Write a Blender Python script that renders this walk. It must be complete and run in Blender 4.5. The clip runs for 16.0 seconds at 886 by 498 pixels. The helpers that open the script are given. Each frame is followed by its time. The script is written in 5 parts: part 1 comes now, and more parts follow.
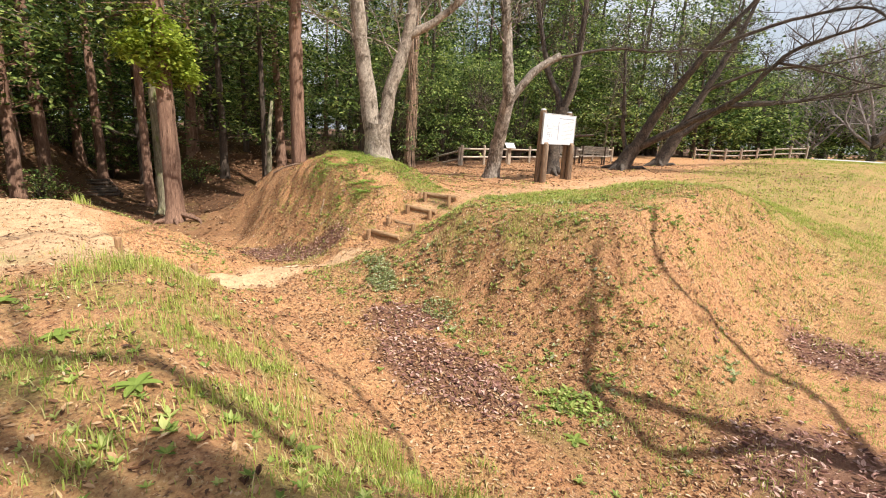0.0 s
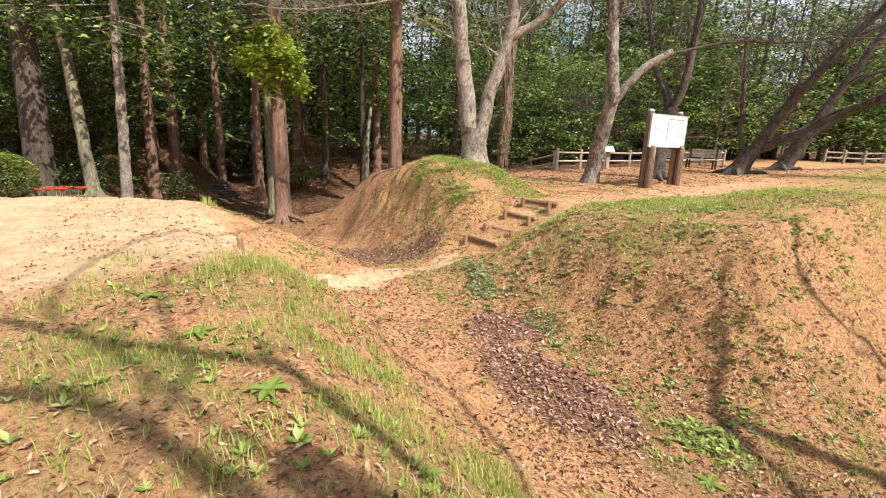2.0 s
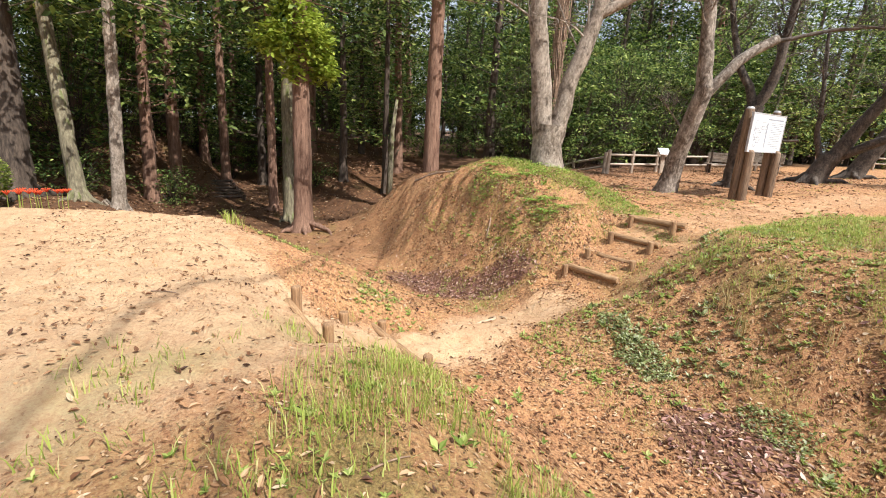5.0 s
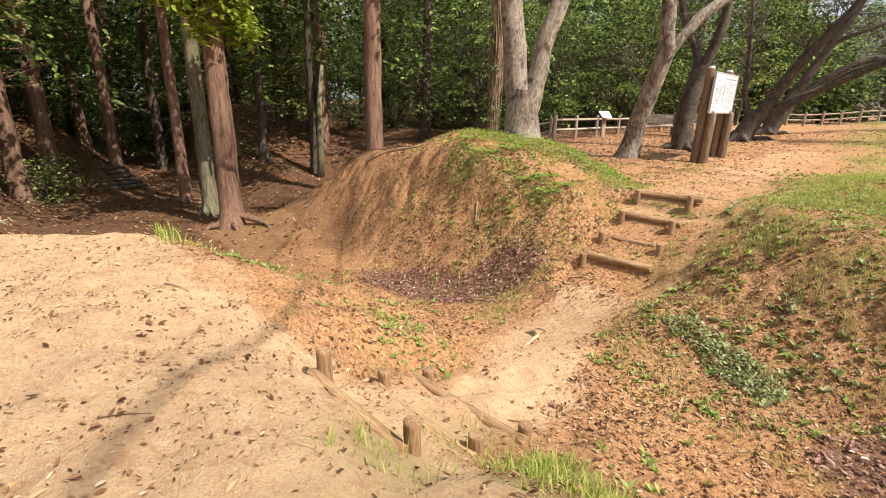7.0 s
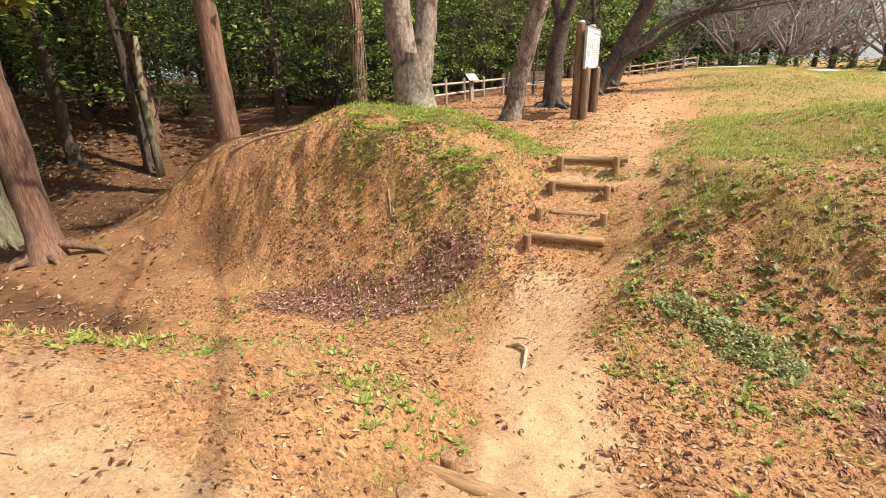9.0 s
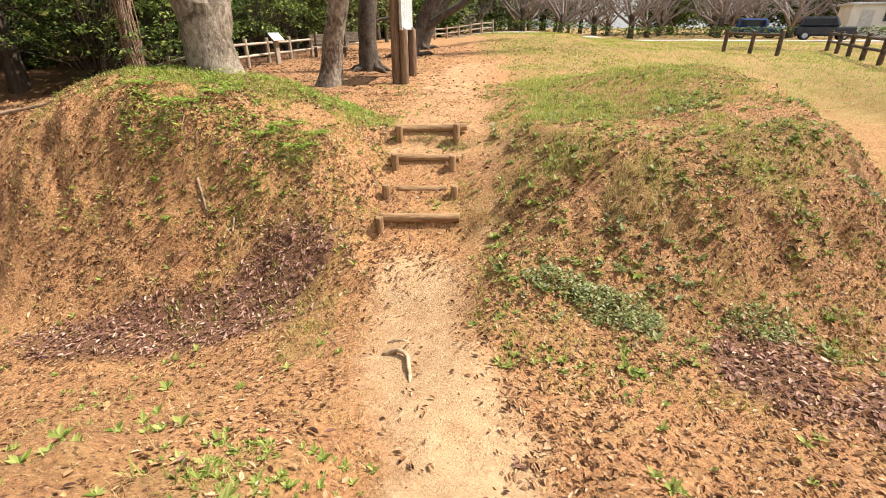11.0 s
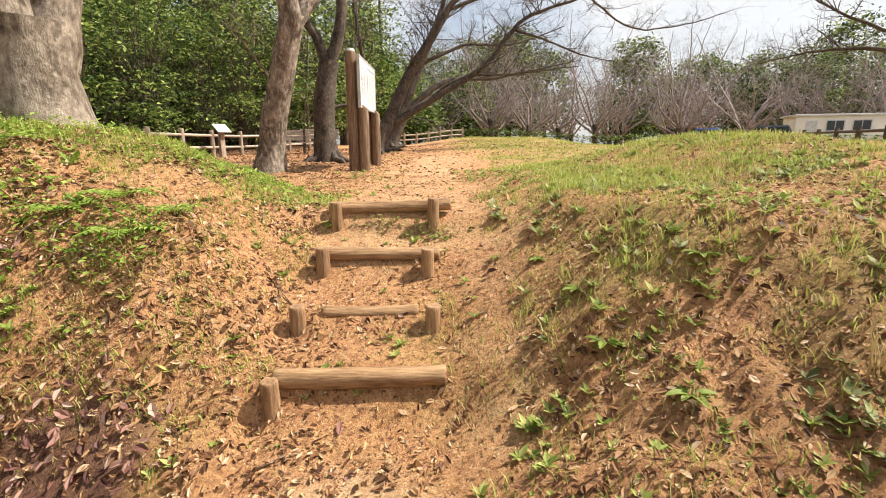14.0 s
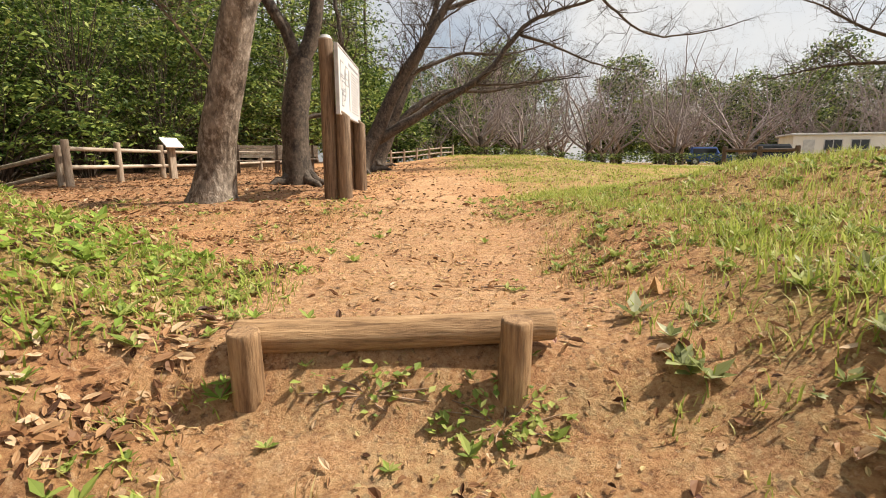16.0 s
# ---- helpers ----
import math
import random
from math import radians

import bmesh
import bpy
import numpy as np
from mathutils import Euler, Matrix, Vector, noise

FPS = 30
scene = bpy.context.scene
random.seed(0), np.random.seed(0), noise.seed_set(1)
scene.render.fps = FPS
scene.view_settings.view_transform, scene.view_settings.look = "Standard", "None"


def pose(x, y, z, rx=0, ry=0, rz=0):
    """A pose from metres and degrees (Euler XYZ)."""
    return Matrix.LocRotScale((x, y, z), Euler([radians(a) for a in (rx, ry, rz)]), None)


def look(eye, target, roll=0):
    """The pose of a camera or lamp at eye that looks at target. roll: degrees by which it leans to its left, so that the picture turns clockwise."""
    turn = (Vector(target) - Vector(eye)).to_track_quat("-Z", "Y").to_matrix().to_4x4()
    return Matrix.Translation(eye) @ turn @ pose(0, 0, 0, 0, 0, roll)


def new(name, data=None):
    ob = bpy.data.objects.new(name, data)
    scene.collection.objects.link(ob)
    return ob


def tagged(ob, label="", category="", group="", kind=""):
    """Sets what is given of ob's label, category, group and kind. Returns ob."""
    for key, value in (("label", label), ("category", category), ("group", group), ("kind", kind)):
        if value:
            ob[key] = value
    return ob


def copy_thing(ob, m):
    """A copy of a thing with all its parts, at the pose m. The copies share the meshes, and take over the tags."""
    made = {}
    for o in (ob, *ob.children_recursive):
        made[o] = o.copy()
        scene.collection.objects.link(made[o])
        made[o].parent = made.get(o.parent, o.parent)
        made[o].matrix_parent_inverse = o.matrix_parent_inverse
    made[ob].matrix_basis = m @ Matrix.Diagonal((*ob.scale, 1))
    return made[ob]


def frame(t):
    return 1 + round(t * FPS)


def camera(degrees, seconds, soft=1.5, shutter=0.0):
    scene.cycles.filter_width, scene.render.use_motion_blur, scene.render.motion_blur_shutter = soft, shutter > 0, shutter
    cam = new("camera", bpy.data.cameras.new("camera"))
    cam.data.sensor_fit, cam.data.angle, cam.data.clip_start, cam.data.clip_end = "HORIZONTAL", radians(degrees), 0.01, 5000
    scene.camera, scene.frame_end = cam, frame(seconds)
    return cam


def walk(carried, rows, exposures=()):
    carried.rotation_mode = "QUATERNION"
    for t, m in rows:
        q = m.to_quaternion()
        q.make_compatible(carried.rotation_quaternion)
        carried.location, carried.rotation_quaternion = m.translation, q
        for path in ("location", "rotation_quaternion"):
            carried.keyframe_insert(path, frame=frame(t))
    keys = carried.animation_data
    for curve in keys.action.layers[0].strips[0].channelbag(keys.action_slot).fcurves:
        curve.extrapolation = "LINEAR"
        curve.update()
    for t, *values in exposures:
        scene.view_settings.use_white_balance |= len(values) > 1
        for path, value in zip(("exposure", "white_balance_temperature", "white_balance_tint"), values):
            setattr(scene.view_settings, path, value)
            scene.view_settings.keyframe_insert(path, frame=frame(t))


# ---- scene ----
cam = camera(87.0, 16.0, 1.0)
PATH = [
    (0, (8.073, -7.706, 1.583), (6.693, -6.34, 1.103), 2.8),
    (0.5, (8.038, -7.726, 1.594), (6.574, -6.448, 1.124), 2.9),
    (1, (8.011, -7.722, 1.588), (6.48, -6.522, 1.124), 2.7),
    (1.5, (7.963, -7.724, 1.575), (6.385, -6.585, 1.113), 2.2),
    (2, (7.718, -7.793, 1.569), (6.111, -6.703, 1.09), 2.1),
    (2.5, (7.277, -7.855, 1.527), (5.667, -6.777, 1.035), 2.1),
    (3, (6.753, -7.832, 1.544), (5.104, -6.794, 1.091), 1.9),
    (3.5, (6.231, -7.799, 1.52), (4.582, -6.764, 1.061), 2.7),
    (4, (5.702, -7.741, 1.5), (4.065, -6.684, 1.048), 3.4),
    (6.5, (3.158, -7.941, 1.526), (1.739, -6.663, 0.932), 1.8),
    (7, (2.68, -7.889, 1.507), (1.353, -6.52, 0.902), 1.7),
    (7.5, (2.21, -7.792, 1.478), (1.001, -6.314, 0.882), 1.2),
    (8, (1.795, -7.668, 1.488), (0.66, -6.154, 0.841), -0.0),
    (8.5, (1.446, -7.575, 1.528), (0.422, -5.998, 0.848), -1.0),
    (9, (1.207, -7.393, 1.479), (0.362, -5.728, 0.761), -1.7),
    (9.5, (1.029, -7.195, 1.516), (0.385, -5.469, 0.737), -2.1),
    (10, (0.785, -7.064, 1.52), (0.342, -5.284, 0.722), -1.5),
    (12.5, (0.674, -5.834, 1.085), (0.724, -4.067, 0.15), 0.2),
    (13, (0.618, -5.283, 0.896), (0.614, -3.44, 0.121), -2.2),
    (13.5, (0.618, -4.743, 0.754), (0.576, -2.844, 0.128), -2.6),
    (14, (0.546, -3.965, 0.653), (0.519, -2.014, 0.214), -0.1),
    (14.5, (0.462, -3.238, 0.592), (0.526, -1.274, 0.221), 1.6),
    (15, (0.334, -2.596, 0.572), (0.4, -0.634, 0.191), 1.3),
    (15.5, (0.253, -1.971, 0.558), (0.319, -0.011, 0.166), 0.5),
    (16, (0.157, -1.368, 0.675), (0.195, 0.598, 0.308), 0.1),
]
walk(cam, [(t, look(eye, target, roll)) for t, eye, target, roll in PATH],
     [(0, .67, 6350, 10), (4, .68, 5950, 10), (6.5, .58, 6400, 10), (10, .7, 6800, 10), (12.5, .72, 6600, 10), (13.5, .82, 6700, 10), (14.5, .71, 6800, 10), (16, .54, 7000, 10)])

# ---- light ----
SUN_EL, SUN_AZ = 52.0, 77.0      # degrees; azimuth from +y towards +x
sun_to = Vector((math.sin(radians(SUN_AZ)) * math.cos(radians(SUN_EL)), math.cos(radians(SUN_AZ)) * math.cos(radians(SUN_EL)), math.sin(radians(SUN_EL))))
world = bpy.data.worlds.new("sky")
scene.world = world
world.use_nodes = True
wn = world.node_tree
sky = wn.nodes.new("ShaderNodeTexSky")
sky.sky_type, sky.sun_disc = "NISHITA", False
sky.sun_elevation, sky.sun_rotation = radians(SUN_EL), radians(SUN_AZ)
sky.dust_density = 2.5
wn.nodes["Background"].inputs[1].default_value = 0.09
# thin white cloud over most of the sky
tco = wn.nodes.new("ShaderNodeTexCoord")
cl = wn.nodes.new("ShaderNodeTexNoise")
cl.inputs["Scale"].default_value, cl.inputs["Detail"].default_value = 2.2, 6
cr = wn.nodes.new("ShaderNodeValToRGB")
cr.color_ramp.elements[0].position, cr.color_ramp.elements[1].position = .34, .62
cr.color_ramp.elements[0].color = (.25, .25, .25, 1)
cm = wn.nodes.new("ShaderNodeMix")
cm.data_type = "RGBA"
cm.inputs["B"].default_value = (6.4, 6.6, 6.9, 1)
wn.links.new(tco.outputs["Generated"], cl.inputs["Vector"])
wn.links.new(cl.outputs["Fac"], cr.inputs["Fac"])
wn.links.new(cr.outputs["Color"], cm.inputs["Factor"])
wn.links.new(sky.outputs[0], cm.inputs["A"])
wn.links.new(cm.outputs["Result"], wn.nodes["Background"].inputs[0])
sun_data = bpy.data.lights.new("sun", "SUN")
sun_data.energy, sun_data.angle, sun_data.color = 5.0, radians(0.55), (1.0, 0.93, 0.82)
sun = new("sun", sun_data)
sun.matrix_world = look(sun_to * 60, (0, 0, 0))


# ---- terrain ----
def sstep(a, b, v):
    t = np.clip((v - a) / (b - a), 0, 1)
    return t * t * (3 - 2 * t)


# centre line of the dry moat: x, y, bottom height, half width of the bottom
MOAT = np.array([(-60, 1, -1.9, 1.0), (-14, -2.2, -1.9, .9), (-9, -2.75, -1.85, .8), (-5, -3.15, -1.75, .4), (-2.5, -3.05, -1.58, .4),
                 (-.7, -3.1, -1.24, .4), (0.7, -3.9, -.84, .6), (2.4, -4.0, -.98, .85), (5.4, -4.1, -1.27, 1.05), (7.2, -2.8, -1.3, .8), (8.1, -.4, -1.3, .8), (8.5, 1.8, -1.15, .8), (8.9, 4.5, -.62, .8), (9.4, 9, -.15, .8), (9.7, 17, .45, .8), (10, 60, .95, .8)])


def vnoise(x, y, scale, seed):
    """Smooth value noise between -1 and 1."""
    xs, ys = x / scale, y / scale
    xi, yi = np.floor(xs).astype(np.int64), np.floor(ys).astype(np.int64)
    fx, fy = xs - xi, ys - yi
    fx, fy = fx * fx * (3 - 2 * fx), fy * fy * (3 - 2 * fy)

    def h(i, j):
        n = (i * 374761393 + j * 668265263 + seed * 974634777) & 0xFFFFFFFF
        n = ((n ^ (n >> 13)) * 1274126177) & 0xFFFFFFFF
        return ((n ^ (n >> 16)) & 0xFFFF) / 32767.5 - 1
    a, b, c, d = h(xi, yi), h(xi + 1, yi), h(xi, yi + 1), h(xi + 1, yi + 1)
    return (a * (1 - fx) + b * fx) * (1 - fy) + (c * (1 - fx) + d * fx) * fy


def moat(x, y):
    """Signed distance from the moat's centre line (positive on the inner side), with the bottom's height and half width there."""
    best = np.full(x.shape, 1e9)
    side, zb, hw = np.zeros(x.shape), np.zeros(x.shape), np.zeros(x.shape)
    for p, q in zip(MOAT[:-1], MOAT[1:]):
        dx, dy = q[0] - p[0], q[1] - p[1]
        ll = dx * dx + dy * dy
        t = np.clip(((x - p[0]) * dx + (y - p[1]) * dy) / ll, 0, 1)
        ex, ey = x - p[0] - t * dx, y - p[1] - t * dy
        d = np.hypot(ex, ey)
        m = d < best
        best = np.where(m, d, best)
        side = np.where(m, np.sign(dx * ey - dy * ex), side)
        zb = np.where(m, p[2] + t * (q[2] - p[2]), zb)
        hw = np.where(m, p[3] + t * (q[3] - p[3]), hw)
    return best * side, zb, hw


def gauss(x, y, cx, cy, sx, sy, turn=0.0):
    c, s = math.cos(radians(turn)), math.sin(radians(turn))
    u, v = (x - cx) * c + (y - cy) * s, -(x - cx) * s + (y - cy) * c
    return np.exp(-(np.abs(u / sx) ** 3 + np.abs(v / sy) ** 2.4))


def height(x, y, fine=True):
    x, y = np.asarray(x, float), np.asarray(y, float)
    s, zb, hw = moat(x, y)
    s = s + (.1 * vnoise(x, y, 1.3, 3) + .05 * vnoise(x, y, .5, 4)) * sstep(-5, -1, x)
    # inner ground: rises gently away from the steps, with a bank to the east and a mound to the west
    inner = .04 + .012 * np.clip(y - 2, 0, 5) + (.025 + .027 * sstep(-3, 2, x)) * np.clip(y - 7, 0, 18) + .24 * sstep(.75, 1.6, x) * (1 - sstep(2, 6, y)) + .48 * gauss(x, y, 4.6, 3.0, 1.9, 3.4, 10)
    inner = inner - 1.6 * sstep(-6.4, -11.8, x) * (1 - sstep(3, 8, y))
    inner = inner + .74 * gauss(x, y, -3.35, .35, 2.0, 1.35, 8) + .35 * gauss(x, y, -6.2, .2, 2.2, 1.6, 0)
    inner = inner + 2.6 * sstep(-13, -25, x) * (1 - sstep(3, 8, y))
    # near bank, which breaks off to the west into a wide hollow
    edge = np.interp(y, [-30, -14, -9.2, -7.7, -6.5, -5.0], [-9, -6, -4.6, -3.9, -3.1, -2.2])
    bank = .05 + .1 * gauss(x, y, 3.3, -7.6, 2.5, 1.2) + .012 * np.clip(-y - 12, 0, 40)
    hollow = -1.85 + 1.05 * sstep(-6, -9, y) + 2.6 * sstep(-14, -26, x) + .02 * np.clip(-x - 24, 0, 30)
    bank = bank + .15 * sstep(8, 12, x) * sstep(-2, 6, y) + .012 * np.clip(y - 7, 0, 18) * sstep(7, 10, x)
    outer = hollow + (bank - hollow) * sstep(-1.5, .15, x - edge)
    wi = 1.85 + .5 * sstep(3.5, 6, x) + .9 * sstep(-1.5, 2.5, y) * sstep(4, 7, x) - .2 * sstep(-1.8, -3, x)
    wo = 1.95 + 1.3 * sstep(1.2, -.4, x)
    ti, to = np.clip((s - hw) / wi, 0, 1), np.clip((-s - hw) / wo, 0, 1)
    r_in = .55 * sstep(0, 1, ti) + .45 * ti ** 1.1
    r_out = .6 * sstep(0, 1, to) + .4 * to
    z = np.where(s > 0, zb + (inner - zb) * r_in, zb + (outer - zb) * r_out)
    # eroded lip of the mound, and its low western tail
    z = z + .28 * gauss(x, y, -3.45, -1.0, 1.1, .66) + .4 * gauss(x, y, -8.7, -1.7, 1.4, 1.0)
    z = z - .16 * gauss(x, y, -2.75, -1.62, .55, .2) - .1 * gauss(x, y, -4.3, -1.5, .7, .25)
    # ramp of the steps
    ramp = np.interp(y, [-4, -2.2, -1.72, -1.52, -1.18, -.98, -.64, -.44, -.1, .1, .5], [-.95, -.91, -.84, -.63, -.56, -.44, -.36, -.2, -.14, .06, .06])
    w = np.where(x > .03, 1 - np.clip((x - .5) / np.interp(y, [-2.4, -1.4, -.3], [2.2, 1.75, 1.0]), 0, 1), 1 - sstep(.4, 1.35, -x)) * sstep(-3.2, -2.0, y) * (1 - sstep(.3, 1.2, y))
    z = z * (1 - w) + ramp * w
    # ramp on the near bank
    ramp2 = np.interp(y, [-7.2, -6.64, -6.45, -6.1, -5.95, -5.62, -5.45, -4.6], [.02, -.21, -.36, -.52, -.62, -.7, -.82, -.93])
    w2 = (1 - sstep(.5, 1.3, np.abs(x - .72))) * sstep(-7.4, -6.6, y) * (1 - sstep(-4.9, -4.0, y))
    z = z * (1 - w2) + ramp2 * w2
    far = np.hypot(x, y)
    z = z + .03 * vnoise(x, y, 1.7, 7)
    if fine:
        near = 1 - sstep(14, 25, far)
        path = (1 - sstep(.3, .9, np.abs(x - .3))) * sstep(-5, -4, y)
        rugged = near * (1 - .7 * path) * (.75 + .25 * sstep(-3.5, 0, x)) * (.4 + .6 * np.clip(r_in * (1 - r_in) * 4 * (s > 0) + r_out * (1 - r_out) * 2 * (s < 0), 0, 1))
        z = z + near * .014 * vnoise(x, y, .55, 8) + rugged * (.06 * np.abs(vnoise(x, y, .33, 9)) + .05 * vnoise(x, y, .16, 10) + .03 * vnoise(x + .5 * y, y, .24, 11))
        face = gauss(x, y, -3.8, -1.2, 2.6, .95)
        z = z + face * (.07 * vnoise(x, y, .3, 12) + .05 * vnoise(x, y, .13, 13))
    return z


def axis(lo, hi, step, reach):
    mid = list(np.arange(lo, hi, step))
    out, d, p = [], step, hi
    while p < reach:
        out.append(p)
        d *= 1.13
        p += d
    low, d, p = [], step, lo
    while p > -reach:
        d *= 1.13
        p -= d
        low.append(p)
    return np.array(low[::-1] + mid + out)


def grid_mesh(name, xs, ys):
    gx, gy = np.meshgrid(xs, ys)
    gz = height(gx, gy)
    n, m = len(ys), len(xs)
    me = bpy.data.meshes.new(name)
    i = np.arange(n * m).reshape(n, m)
    quads = np.stack([i[:-1, :-1], i[:-1, 1:], i[1:, 1:], i[1:, :-1]], -1).reshape(-1, 4)
    me.from_pydata(np.stack([gx, gy, gz], -1).reshape(-1, 3).tolist(), [], quads.tolist())
    me.shade_smooth()
    return me, gx.ravel(), gy.ravel()


# ---- materials ----
class Nodes:
    """Small helper round one material's node tree."""

    def __init__(self, name):
        self.mat = bpy.data.materials.new(name)
        self.mat.use_nodes = True
        self.tree = self.mat.node_tree
        self.bsdf = self.tree.nodes["Principled BSDF"]

    def add(self, kind, **values):
        n = self.tree.nodes.new("ShaderNode" + kind)
        for key, v in values.items():
            n.inputs[key].default_value = v
        return n

    def link(self, a, b):
        self.tree.links.new(a, b)

    def ramp(self, fac, stops):
        r = self.add("ValToRGB")
        els = r.color_ramp.elements
        while len(els) < len(stops):
            els.new(.5)
        for e, (p, c) in zip(els, stops):
            e.position, e.color = p, (*c, 1)
        self.link(fac, r.inputs["Fac"])
        return r.outputs["Color"]

    def noise(self, vec, scale, detail=5, rough=.6):
        n = self.add("TexNoise", Scale=scale, Detail=detail, Roughness=rough)
        self.link(vec, n.inputs["Vector"])
        return n.outputs["Fac"]

    def mix(self, a, b, fac, mode="MIX"):
        m = self.add("Mix")
        m.data_type, m.blend_type = "RGBA", mode
        for v, k in ((fac, "Factor"), (a, "A"), (b, "B")):
            if isinstance(v, (int, float)):
                m.inputs[k].default_value = v
            elif isinstance(v, tuple):
                m.inputs[k].default_value = (*v, 1)
            else:
                self.link(v, m.inputs[k])
        return m.outputs["Result"]

    def vec(self, space="Object", stretch=(1, 1, 1)):
        if space == "Position":
            out = self.add("NewGeometry").outputs["Position"]
        else:
            out = self.add("TexCoord").outputs[space]
        m = self.add("Mapping", Scale=stretch)
        self.link(out, m.inputs["Vector"])
        return m.outputs["Vector"]

    def bump(self, h, strength, dist):
        b = self.add("Bump", Strength=strength, Distance=dist)
        self.link(h, b.inputs["Height"])
        self.link(b.outputs["Normal"], self.bsdf.inputs["Normal"])

    def done(self, colour=None, rough=.8, metal=0.0):
        if colour is not None:
            self.link(colour, self.bsdf.inputs["Base Color"])
        self.bsdf.inputs["Roughness"].default_value = rough
        self.bsdf.inputs["Metallic"].default_value = metal
        return self.mat


def surface(name, dark, mid, light, scale, stretch=(1, 1, 1), rough=.85, bump=.5, dist=.01, space="Object", stain=None):
    n = Nodes(name)
    v = n.vec(space, stretch)
    big, small = n.noise(v, scale * .22, 4), n.noise(v, scale, 7, .7)
    c = n.ramp(small, [(.37, dark), (.5, mid), (.63, light)])
    c = n.mix(c, n.ramp(big, [(.4, dark), (.6, light)]), .38)
    if stain:
        c = n.mix(c, stain, n.ramp(n.noise(v, scale * .4, 5), [(.55, (0, 0, 0)), (.68, (1, 1, 1))]))
    n.bump(small, bump, dist)
    return n.done(c, rough)


def foliage(name, stops, glow=.35, rough=.55):
    """Leaves: one colour for each leaf, with light shining through."""
    n = Nodes(name)
    r = n.add("NewGeometry").outputs["Random Per Island"]
    c = n.ramp(r, stops)
    t = n.add("BsdfTranslucent")
    n.link(c, t.inputs["Color"])
    n.bsdf.inputs["Specular IOR Level"].default_value = .22
    m = n.add("MixShader", Fac=glow)
    n.link(n.bsdf.outputs[0], m.inputs[1])
    n.link(t.outputs[0], m.inputs[2])
    n.link(m.outputs[0], n.tree.nodes["Material Output"].inputs["Surface"])
    return n.done(c, rough)


def ground_material():
    n = Nodes("earth")
    v = n.vec("Position")
    a = n.add("Attribute")
    a.attribute_name = "cover"
    sep = n.add("SeparateColor")
    n.link(a.outputs["Color"], sep.inputs["Color"])
    fine, mid, big = n.noise(v, 55, 8, .8), n.noise(v, 9, 8, .75), n.noise(v, 1.3, 5)
    soil = n.ramp(mid, [(.35, (.27, .12, .046)), (.5, (.5, .265, .11)), (.66, (.66, .4, .19))])
    soil = n.mix(soil, n.ramp(fine, [(.38, (.1, .045, .018)), (.46, (.46, .24, .1)), (.62, (.8, .52, .26))]), .55)
    red = n.noise(v, 2.7, 6, .7)
    soil = n.mix(soil, n.ramp(fine, [(.38, (.12, .04, .02)), (.48, (.48, .215, .1)), (.64, (.74, .41, .22))]), n.mix((0, 0, 0), n.ramp(red, [(.43, (0, 0, 0)), (.57, (1, 1, 1))]), .7))
    grit = n.noise(v, 24, 4, .6)
    soil = n.mix(soil, n.ramp(grit, [(.4, (.13, .05, .02)), (.5, (.44, .22, .09)), (.6, (.62, .36, .17))]), .4)
    crumbs = n.noise(v, 31, 2, .5)
    soil = n.mix(soil, (.11, .045, .022), n.ramp(crumbs, [(.33, (.85, .85, .85)), (.4, (0, 0, 0))]))
    soil = n.mix(soil, (.72, .5, .3), n.ramp(n.noise(v, 44, 2, .5), [(.62, (0, 0, 0)), (.69, (.7, .7, .7))]))
    sand = n.ramp(mid, [(.35, (.46, .265, .13)), (.52, (.64, .42, .232)), (.7, (.74, .555, .365))])
    sand = n.mix(sand, n.ramp(fine, [(.35, (.28, .14, .065)), (.46, (.6, .395, .22)), (.64, (.78, .595, .395))]), .5)
    sand = n.mix(sand, (.42, .23, .11), n.ramp(n.noise(v, 5.5, 6, .7), [(.55, (0, 0, 0)), (.68, (.7, .7, .7))]))
    moss = n.ramp(fine, [(.36, (.09, .07, .018)), (.5, (.22, .21, .045)), (.66, (.4, .36, .1))])
    litter = n.ramp(fine, [(.3, (.08, .038, .022)), (.5, (.2, .098, .058)), (.7, (.34, .185, .11))])
    # litter brown, taken darker for the shade under the wood
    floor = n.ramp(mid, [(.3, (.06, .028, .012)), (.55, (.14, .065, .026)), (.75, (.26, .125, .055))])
    edge = n.mix(n.mix(big, mid, .6), fine, .35)

    def mask(k):
        m = n.add("Math")
        m.operation = "ADD"
        n.link(k, m.inputs[0])
        s = n.add("Math")
        s.operation = "MULTIPLY_ADD"
        n.link(edge, s.inputs[0])
        s.inputs[1].default_value, s.inputs[2].default_value = 2.2, -1.1
        n.link(s.outputs[0], m.inputs[1])
        return n.ramp(m.outputs[0], [(.2, (0, 0, 0)), (.85, (1, 1, 1))])
    c = n.mix(soil, sand, mask(sep.outputs["Red"]))
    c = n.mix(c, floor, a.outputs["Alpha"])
    c = n.mix(c, moss, n.mix((0, 0, 0), mask(sep.outputs["Green"]), .6))
    c = n.mix(c, litter, mask(sep.outputs["Blue"]))
    c = n.mix(c, n.ramp(big, [(.3, (.8, .74, .7)), (.7, (1, 1, 1))]), 1.0, "MULTIPLY")
    h = n.mix(n.mix(fine, mid, .45), grit, .3)
    n.bump(h, 1.0, .055)
    return n.done(c, .95)


